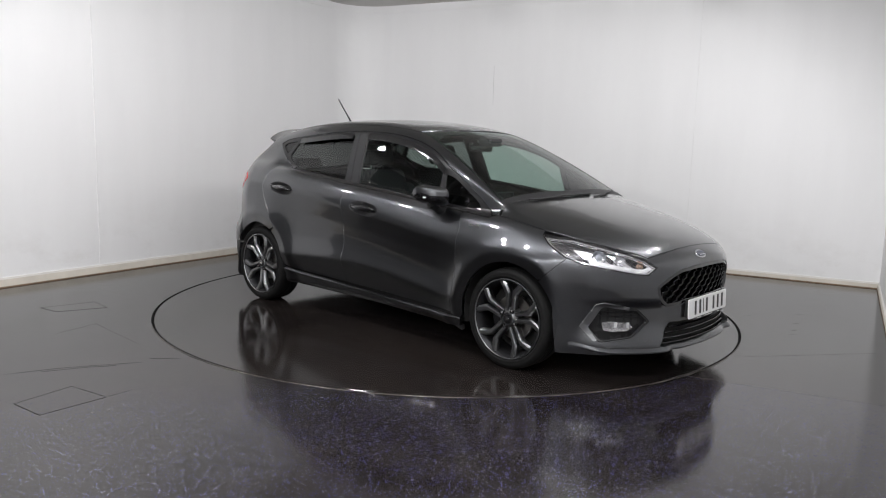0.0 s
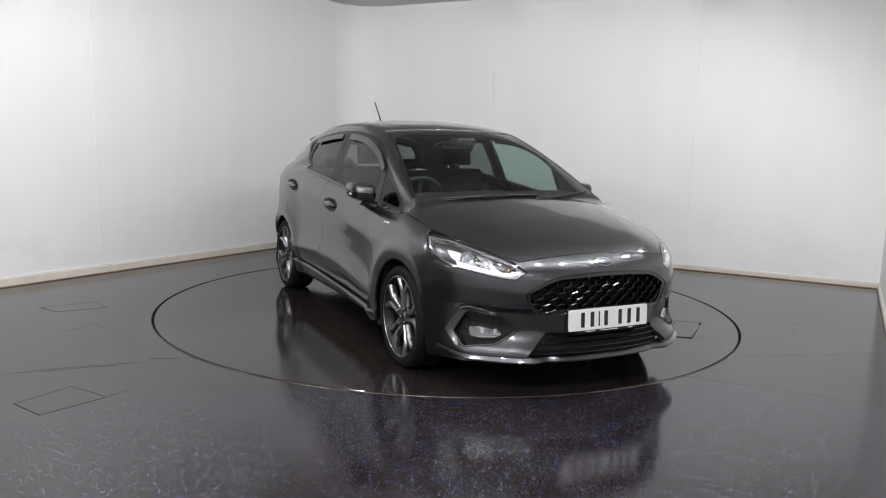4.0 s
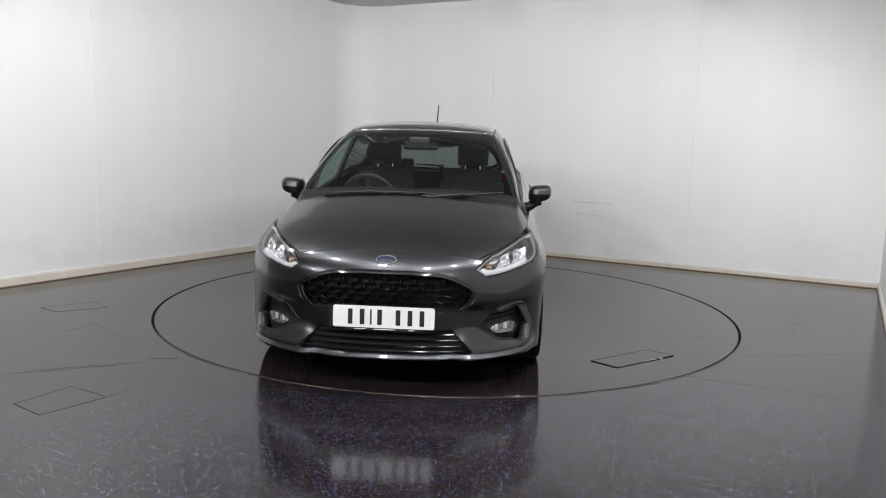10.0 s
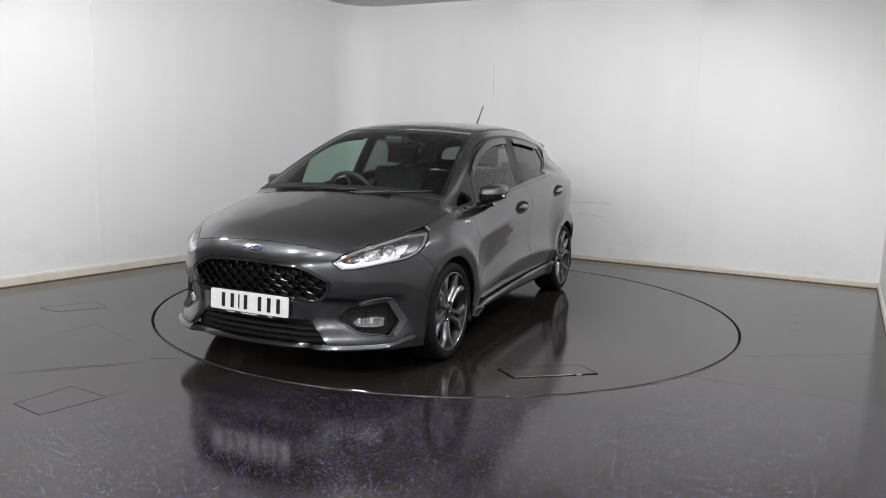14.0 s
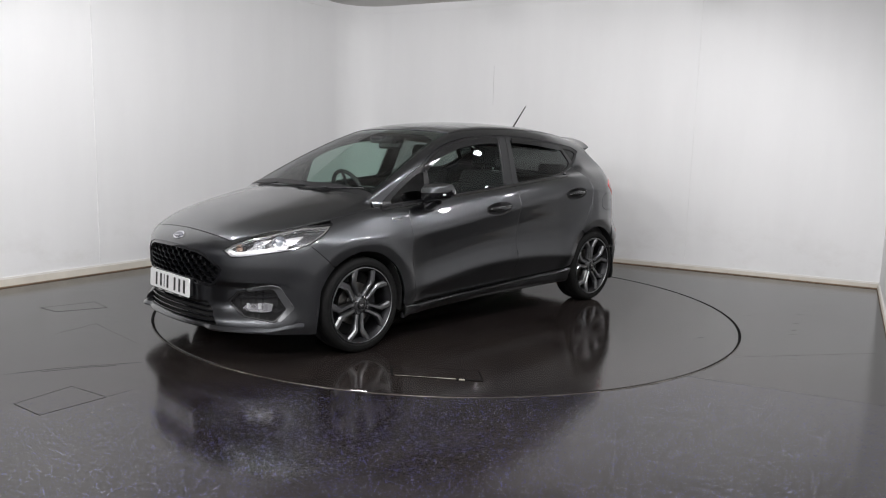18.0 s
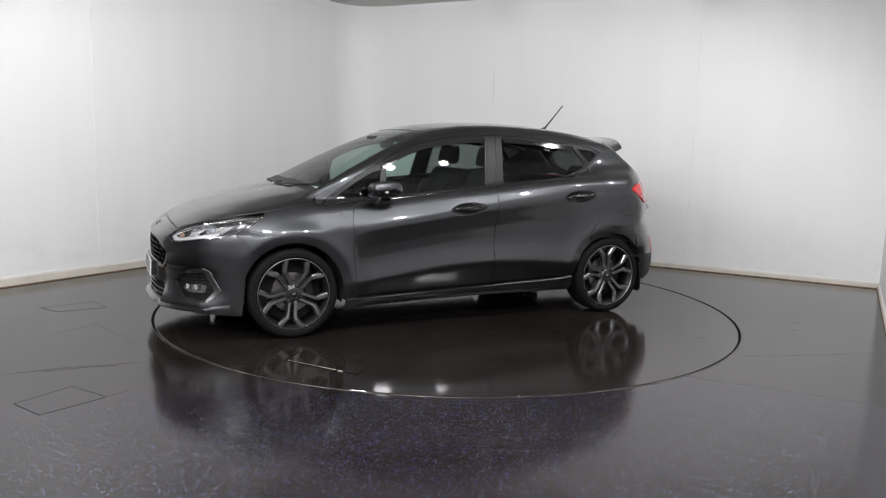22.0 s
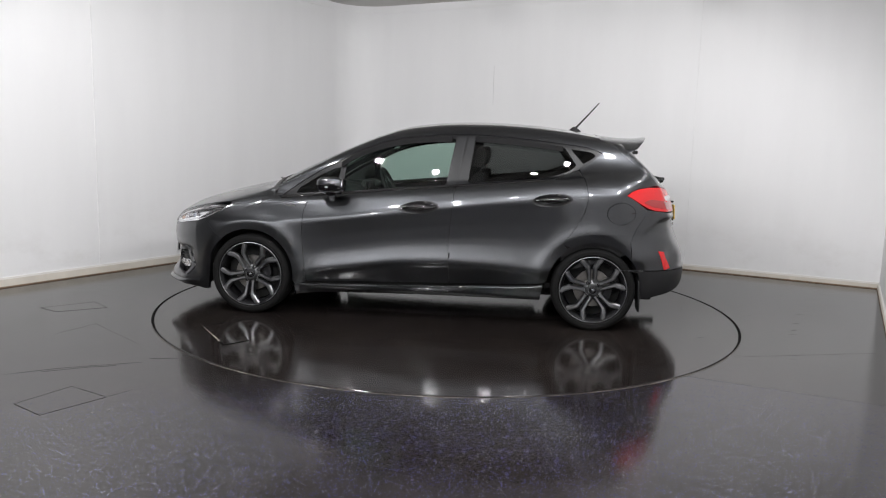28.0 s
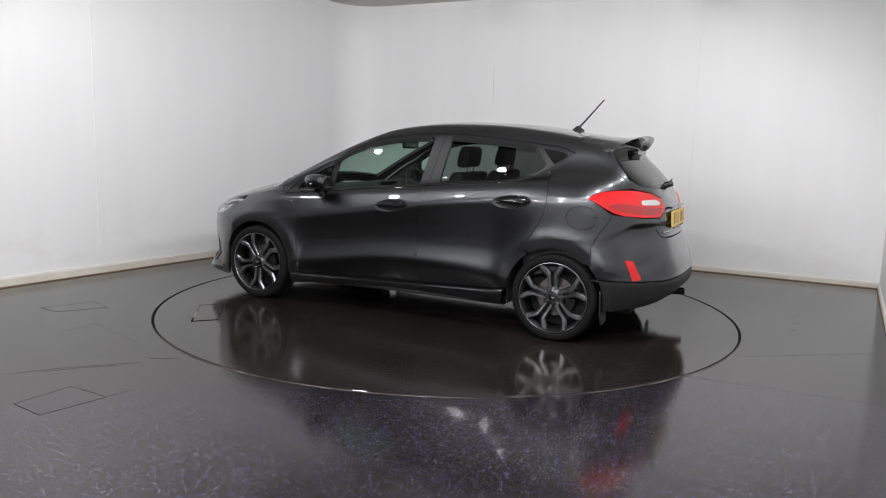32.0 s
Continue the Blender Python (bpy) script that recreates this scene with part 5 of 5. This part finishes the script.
def bar_along(bm, pts, widths, z_top, thick):
    """A flat-topped beam in the wheel's face plane, through polar points (r, degrees)."""
    ctr = [Vector((r * math.cos(radians(a)), r * math.sin(radians(a)), 0)) for r, a in pts]
    rows = []
    for i, p in enumerate(ctr):
        d = (ctr[min(i + 1, len(ctr) - 1)] - ctr[max(i - 1, 0)]).normalized()
        n = Vector((-d.y, d.x, 0))
        w, zt = widths[i] / 2, z_top[i]
        rows.append([bm.verts.new(p + n * k * w + Vector((0, 0, z))) for k, z in ((-1.08, zt - thick), (-1.0, zt - 0.010), (-0.50, zt), (0.50, zt), (1.0, zt - 0.010), (1.08, zt - thick))])
    for a, b in zip(rows, rows[1:]):
        for i in range(6):
            j = (i + 1) % 6
            bm.faces.new((a[i], a[j], b[j], b[i]))
    bm.faces.new(rows[0][::-1])
    bm.faces.new(rows[-1])


NUTM = plain("dark_nut_steel", (0.16, 0.16, 0.165), 0.2, 1.0, vary=0.1)
HUBM = plain("hub_alloy", (0.10, 0.102, 0.106), 0.30, 0.95, vary=0.1, coat=0.5)


def make_wheel():
    """Local z points out of the car; the centre of the wheel face is the origin."""
    bm = bmesh.new()
    # barrel and outer lip
    lathe(bm, [(0.200, -0.16), (0.214, -0.155), (0.205, -0.06), (0.212, -0.020), (0.226, -0.004), (0.232, 0.004), (RIM_R, 0.003), (RIM_R + 0.001, -0.010), (0.228, -0.165)], 72, closed=True)
    rim = part("wheel", bm, RIMDARK, None, smooth=True)
    bm = bmesh.new()
    lathe(bm, [(0.2265, -0.0035), (0.2325, 0.0048), (RIM_R + 0.0005, 0.0038), (RIM_R + 0.0008, -0.004)], 72, closed=True)
    part("lip", bm, RIM, rim, "bright wheel lip", smooth=True)
    bm = bmesh.new()
    prof = [(0.226, -0.185), (0.262, -0.195), (0.283, -0.190), (0.291, -0.178), (TYRE_R, -0.155), (TYRE_R, -0.112), (0.2925, -0.109), (0.2925, -0.103), (TYRE_R, -0.100), (TYRE_R, -0.062), (0.2925, -0.059), (0.2925, -0.053), (TYRE_R, -0.050), (TYRE_R - 0.001, -0.028), (0.292, -0.012), (0.284, -0.001), (0.273, 0.006), (0.262, 0.007), (0.257, 0.0055), (0.252, 0.007), (0.244, 0.004), (0.238, -0.004), (0.232, -0.012)]
    lathe(bm, prof, 88, closed=True)
    part("tyre", bm, RUBBER, rim, "low-profile black tyre", smooth=True)
    # spokes: five forked pairs
    base = [None, None]
    for k in range(5):
        c = 67.5 + 72 * k
        for h, sg in enumerate((1, -1)):
            if base[h] is None:
                bm = bmesh.new()
                bar_along(bm, [(0.054, c + sg * 20), (0.100, c + sg * 12.2), (0.149, c + sg * 9.2), (0.162, c + sg * 9.6), (0.194, c + sg * 14.4), (0.227, c + sg * 18.6)],
                          (0.030, 0.028, 0.031, 0.037, 0.037, 0.039), (-0.018, -0.014, -0.008, -0.005, -0.003, -0.002), 0.034)
                base[h] = part("spoke", bm, RIM, rim, smooth=True)
            else:
                o = new("spoke", base[h].data)
                o.parent, o.matrix_local = rim, Matrix.Rotation(radians(72 * k), 4, "Z")
    bm = bmesh.new()
    lathe(bm, [(0.074, -0.070), (0.072, -0.040), (0.067, -0.027), (0.044, -0.021), (0.037, -0.013), (0.002, -0.013)], 40)
    part("hub", bm, HUBM, rim, smooth=True)
    bm = bmesh.new()
    lathe(bm, [(0.029, -0.014), (0.028, -0.0085), (0.022, -0.007), (0.002, -0.0065)], 28)
    part("centre_cap", bm, GLOSS, rim, "dark wheel centre cap", smooth=True)
    bm = bmesh.new()
    lathe(bm, [(0.013, -0.0068), (0.012, -0.0052), (0.001, -0.005)], 20, Matrix.Diagonal((1, 0.55, 1, 1)))
    part("cap_badge", bm, CHROME, rim)
    nut = None
    for k in range(4):
        a = radians(45 + 90 * k)
        m = pose(0.054 * math.cos(a), 0.054 * math.sin(a), 0)
        if nut is None:
            bm = bmesh.new()
            lathe(bm, [(0.016, -0.030), (0.016, -0.0195), (0.0135, -0.0195), (0.0125, -0.021), (0.0095, -0.021), (0.0095, -0.008), (0.006, -0.004), (0.001, -0.004)], 12)
            nut = part("wheel_nut", bm, NUTM, rim)
            nut.matrix_local = m
        else:
            o = new("wheel_nut", nut.data)
            o.parent, o.matrix_local = rim, m
    bm = bmesh.new()
    lathe(bm, [(0.060, -0.085), (0.060, -0.075), (0.132, -0.075), (0.132, -0.097), (0.060, -0.097)], 56, closed=True)
    part("brake_disc", bm, STEEL, rim, "steel brake disc")
    bm = bmesh.new()
    lathe(bm, [(0.060, -0.12), (0.200, -0.125), (0.200, -0.130), (0.02, -0.130)], 40)
    part("back_plate", bm, LINER, rim)
    bm = bmesh.new()
    out = [(0.142 * math.cos(radians(a)), 0.142 * math.sin(radians(a))) for a in np.linspace(-30, 30, 9)]
    inn = [(0.082 * math.cos(radians(a)), 0.082 * math.sin(radians(a))) for a in np.linspace(30, -30, 9)]
    prism(bm, out + inn, -0.112, -0.052, Matrix.Rotation(radians(160), 4, "Z"))
    part("caliper", bm, RIMDARK, rim, "dark brake caliper", bevel=0.006)
    return rim


master = make_wheel()
first = True
for s in (1, -1):
    for ax in (AXLE_F, AXLE_R):
        spin = 17 if ax > 0 else -9
        m = pose(ax, s * 0.838, WHEEL_Z, 90 * -s, 0, 0) @ Matrix.Rotation(radians(spin), 4, "Z")
        w = master if first else copy_thing(master, m)
        first = False
        w.parent = car
        w.matrix_local = m
        # arch liner
        bm = bmesh.new()
        n = 24
        lo, hi = [], []
        for a in np.linspace(-15, 195, n):
            x, z = ax + 0.335 * math.cos(radians(a)), HUB_Z + 0.335 * math.sin(radians(a))
            lo.append(bm.verts.new((x, s * 0.56, z)))
            hi.append(bm.verts.new((x, s * 0.825, z)))
        for i in range(n - 1):
            bm.faces.new((lo[i], lo[i + 1], hi[i + 1], hi[i]))
        bm.faces.new(lo)
        part("arch_liner", bm, LINER, car)
    # mud flap behind the rear wheel
    bm = bmesh.new()
    prism(bm, [tuple(p) for p in rounded([(0.665, 0.375), (0.832, 0.375), (0.838, 0.19), (0.82, 0.145), (0.70, 0.15)], 0.02)], 0, 0.010, Matrix(((0, 0, -1, -1.575), (s, 0, 0, 0), (0, 1, 0, 0), (0, 0, 0, 1))) @ pose(0, 0, 0, -3))
    part("mud_flap", bm, BLACK, car, "black rubber mud flap", bevel=0.002)

# ---- underside ----
bm = bmesh.new()
box(bm, -1.70, 1.85, -0.55, 0.55, 0.185, 0.24)
box(bm, -0.85, 0.86, -0.80, 0.80, 0.195, 0.24)
part("underbody", bm, LINER, car, bevel=0.01)
bm = bmesh.new()
tube(bm, [(0.9, -0.1, 0.175), (0.2, -0.05, 0.165), (-0.8, -0.12, 0.17), (-1.5, -0.35, 0.18), (-1.90, -0.45, 0.20)], 0.028, 10)
part("exhaust_pipe", bm, RIMDARK, car, smooth=True)
for ax in (AXLE_F, AXLE_R):
    bm = bmesh.new()
    tube(bm, [(ax, -0.72, HUB_Z - 0.04), (ax, -0.4, 0.22), (ax, 0.4, 0.22), (ax, 0.72, HUB_Z - 0.04)], 0.035, 8)
    part("axle_beam", bm, LINER, car)

# ---- cabin ----
bm = bmesh.new()
box(bm, -1.55, 0.95, -0.66, 0.66, 0.26, 0.30)
part("cabin_floor", bm, CABIN, car)
bm = bmesh.new()
box(bm, 0.90, 0.98, -0.66, 0.66, 0.30, 0.86)
part("bulkhead", bm, LINER, car)


def soft_block(name, prof, y0, y1, mat, parent, label="", bev=0.03):
    """A padded block: a side profile (x, z) carried across from y0 to y1."""
    bm = bmesh.new()
    m = Matrix(((1, 0, 0, 0), (0, 0, 1, 0), (0, 1, 0, 0), (0, 0, 0, 1)))
    prism(bm, [tuple(p) for p in rounded(prof, 0.05)], y0, y1, m)
    return part(name, bm, mat, parent, label, smooth=True, bevel=bev)


for y in (-0.36, 0.36):
    seat = soft_block("front_seat", [(0.30, 0.42), (0.32, 0.56), (-0.14, 0.53), (-0.20, 0.40)], y - 0.25, y + 0.25, CLOTH, car, "charcoal cloth front seat")
    soft_block("backrest", [(-0.10, 0.52), (-0.36, 1.085), (-0.46, 1.08), (-0.25, 0.46)], y - 0.235, y + 0.235, CLOTH, seat)
    soft_block("bolster", [(-0.06, 0.60), (-0.26, 0.98), (-0.36, 0.98), (-0.20, 0.55)], y - 0.26, y - 0.19, CLOTH, seat)
    soft_block("bolster", [(-0.06, 0.60), (-0.26, 0.98), (-0.36, 0.98), (-0.20, 0.55)], y + 0.19, y + 0.26, CLOTH, seat)
    soft_block("headrest", [(-0.335, 1.115), (-0.375, 1.275), (-0.45, 1.265), (-0.43, 1.11)], y - 0.125, y + 0.125, CLOTH, seat)
    for k in (-0.06, 0.06):
        bm = bmesh.new()
        tube(bm, [(-0.40, y + k, 1.05), (-0.405, y + k, 1.14)], 0.006, 6)
        part("headrest_post", bm, CHROME, seat)
rear = soft_block("rear_seat", [(-0.62, 0.42), (-0.60, 0.58), (-1.10, 0.55), (-1.14, 0.42)], -0.60, 0.60, CLOTH, car, "charcoal cloth rear bench")
soft_block("backrest", [(-1.06, 0.54), (-1.26, 1.030), (-1.36, 1.02), (-1.20, 0.46)], -0.60, 0.60, CLOTH, rear)
for y in (-0.34, 0.34):
    soft_block("headrest", [(-1.225, 1.05), (-1.245, 1.135), (-1.32, 1.13), (-1.31, 1.045)], y - 0.12, y + 0.12, CLOTH, rear, bev=0.02)
bm = bmesh.new()
box(bm, -1.66, -1.36, -0.52, 0.52, 0.965, 0.985)
part("parcel_shelf", bm, CABIN, car, bevel=0.004)
dash = soft_block("dashboard", [(1.02, 0.86), (0.98, 0.925), (0.72, 0.930), (0.58, 0.885), (0.55, 0.74), (0.62, 0.60), (0.95, 0.60)], -0.66, 0.66, CABIN, car, "charcoal dashboard")
soft_block("dash_cowl", [(0.66, 0.90), (0.64, 0.965), (0.54, 0.955), (0.52, 0.87)], -0.50, -0.22, CABIN, dash, bev=0.02)
bm = bmesh.new()
box(bm, 0.515, 0.54, -0.12, 0.12, 0.82, 0.955)
part("centre_screen", bm, GLOSS, dash, "black touch screen", bevel=0.005)
bm = bmesh.new()
box(bm, 0.86, 0.93, -0.11, 0.11, 0.931, 0.935)
part("paper_slip", bm, WHITEP, dash, "pale slip of paper lying on the dashboard")
for s in (1, -1):
    panel("door_card", "side", [(0.80, 0.33), (-0.20, 0.33), (-0.90, 0.45), (-1.12, 0.75), (-1.10, 0.99), (-0.50, 0.985), (0.2, 0.915), (0.80, 0.86)], CABIN, car, s, res=0.06, off=-0.07, depth=0.0)
# steering wheel
sw = Matrix.Translation((0.42, -0.36, 0.885)) @ Matrix.Rotation(radians(-66), 4, "Y")
bm = bmesh.new()
ring = [sw @ Vector((0.182 * math.cos(a), 0.182 * math.sin(a), 0)) for a in np.linspace(0, 2 * math.pi, 40)]
tube(bm, ring, 0.016, 8)
stw = part("steering_wheel", bm, CABIN, car, "black leather steering wheel", smooth=True)
bm = bmesh.new()
lathe(bm, [(0.068, -0.03), (0.070, 0.0), (0.050, 0.014), (0.002, 0.016)], 24, sw)
part("airbag_boss", bm, CABIN, stw, smooth=True)
for a in (0, 180, 90):
    bm = bmesh.new()
    tube(bm, [sw @ Vector((0.05 * math.cos(radians(a + 0)), 0.05 * math.sin(radians(a)), 0)), sw @ Vector((0.178 * math.cos(radians(a)), 0.178 * math.sin(radians(a)), 0))], 0.016, 8, 0.6)
    part("spoke", bm, CABIN, stw, smooth=True)
# inside mirror and sensor pod
bm = bmesh.new()
box(bm, 0.30, 0.33, -0.125, 0.125, 1.235, 1.300)
part("rear_view_mirror", bm, GLOSS, car, "inside rear-view mirror", bevel=0.015)
bm = bmesh.new()
box(bm, 0.34, 0.46, -0.07, 0.07, 1.275, 1.330, pose(0, 0, 0))
part("sensor_pod", bm, CABIN, car, bevel=0.015)

# ---- turntable details: lid, wear round the rim ----
def on_disc(x, y):
    return (x + 0.1511, y - 0.1892)


HA, HB, HC = Vector(on_disc(1.2945, 1.1674)), Vector(on_disc(1.4083, 1.3022)), Vector(on_disc(1.0966, 1.7055))
HD = HA + HC - HB
ctr = (HA + HC) / 2
bm = bmesh.new()
prism(bm, [tuple(ctr + (p - ctr) * 0.985) for p in (HA, HB, HC, HD)], 0.0002, 0.0030)
lidp = part("access_lid", bm, DISC, turntable, "lift-out access lid with worn edges")
for a, b, w, mat in ((HA, HB, 0.011, GAP), (HB, HC, 0.011, GAP), (HC, HD, 0.0035, GAP), (HD, HA, 0.0035, GAP), (HB + (HC - HB) * 0.50, HB + (HC - HB) * 0.70, 0.010, WEAR), (HB + (HC - HB) * 0.74, HB + (HC - HB) * 0.80, 0.012, WEAR), (HB + (HC - HB) * 0.02, HB + (HC - HB) * 0.5, 0.004, WEAR)):
    d = (b - a).normalized()
    sd = Vector((-d.y, d.x)) * w / 2
    bm = bmesh.new()
    prism(bm, [tuple(a - sd), tuple(b - sd), tuple(b + sd), tuple(a + sd)], 0.0, 0.0040 if mat is WEAR else 0.0035)
    part("lid_joint" if mat is not WEAR else "worn_edge", bm, mat, lidp)

# seam of the two vinyl sheets, scuffs, smears and chips
MARK = plain("dark_scuff", (0.010, 0.008, 0.008), 0.4, vary=0.3, scale=90, spec=0.35)
PALE = plain("pale_chip", (0.40, 0.38, 0.36), 0.6, vary=0.3, scale=60)
SEAM = plain("seam_weld", (0.030, 0.026, 0.026), 0.35, vary=0.4, scale=12)
DULL = plain("dull_smear", (0.014, 0.011, 0.010), 0.15, vary=0.5, scale=18, spec=0.55)


def floor_mark(name, pts, width, mat, label, z=0.0011, seed=1):
    """A flat mark of ragged width along a line on the floor."""
    rnd = random.Random(seed)
    line = dense([np.array(p) for p in pts], 0.03, closed=False) if len(pts) > 1 else np.array(pts)
    bm = bmesh.new()
    up, dn = [], []
    n = len(line)
    for i, p in enumerate(line):
        d = line[min(i + 1, n - 1)] - line[max(i - 1, 0)]
        d = d / max(1e-6, np.linalg.norm(d))
        w = width * 0.5 * rnd.uniform(0.55, 1.25) * (0.35 if i in (0, n - 1) else 1)
        up.append((p[0] - d[1] * w, p[1] + d[0] * w))
        dn.append((p[0] + d[1] * w, p[1] - d[0] * w))
    top = [bm.verts.new((x, y, z)) for x, y in up + dn[::-1]]
    for i in range(n - 1):
        bm.faces.new((top[i], top[i + 1], top[2 * n - 2 - i], top[2 * n - 1 - i]))
    return tagged(part(name, bm, mat), label, "floor mark", kind="structure")


floor_mark("floor_seam", [(1.385, -1.735), (2.36, -2.179)], 0.004, SEAM, "thin welded seam between two vinyl sheets")
floor_mark("floor_seam", [(1.82, -1.313), (2.85, -1.119)], 0.003, SEAM, "thin welded seam between two vinyl sheets", seed=2)
for k, (x, y, a, ln, w) in enumerate(((1.776, -0.851, 10, 0.05, 0.012), (2.671, -0.336, 5, 0.06, 0.012), (2.491, -0.676, -5, 0.06, 0.014), (2.851, -0.012, 8, 0.07, 0.012), (2.201, -1.323, 0, 0.05, 0.010), (1.731, -1.825, -12, 0.04, 0.008), (1.928, -2.139, 6, 0.03, 0.010), (2.56, -0.55, 15, 0.05, 0.02), (2.40, -0.10, 0, 0.05, 0.012))):
    dx, dy = math.cos(radians(a)) * ln / 2, math.sin(radians(a)) * ln / 2
    floor_mark("floor_scuff", [(x - dx, y - dy), (x, y), (x + dx, y + dy)], w * 0.45, MARK, "small dark scuff on the vinyl floor", seed=k + 5)
for k, (pts, w) in enumerate([([(-2.36, -2.08), (-2.145, -1.947), (-2.015, -1.892), (-1.74, -1.79)], 0.012), ([(-2.20, -2.01), (-1.98, -1.90), (-1.85, -1.86)], 0.030), ([(-1.72, -1.712), (-1.64, -1.70), (-1.55, -1.70)], 0.028), ([(-2.523, -1.23), (-2.395, -0.957)], 0.006), ([(-2.395, -0.957), (-1.93, -1.40)], 0.004), ([(-1.672, -2.372), (-1.584, -2.238)], 0.005)]):
    floor_mark("floor_smear", pts, w * 0.55, DULL, "dull smear rubbed into the vinyl floor", z=0.0009, seed=k + 30)
for k, (x, y) in enumerate(((-1.64, -2.588), (-1.58, -2.546))):
    floor_mark("floor_chip", [(x - 0.006, y), (x, y + 0.001), (x + 0.006, y)], 0.008, PALE, "tiny pale chip in the vinyl floor", seed=k + 50)


def motions():
    """The turntable turns at a steady rate and carries the car round with it."""
    rows = []
    for k in range(33):
        turn = Matrix.Rotation(radians(HEAD + SPIN * k), 4, "Z")
        rows.append((float(k), turn))
    walk(turntable, rows)
    shift = Matrix.Translation((0.1511, -0.1892, 0.0))
    walk(car, [(t, m @ shift) for t, m in rows])


motions()
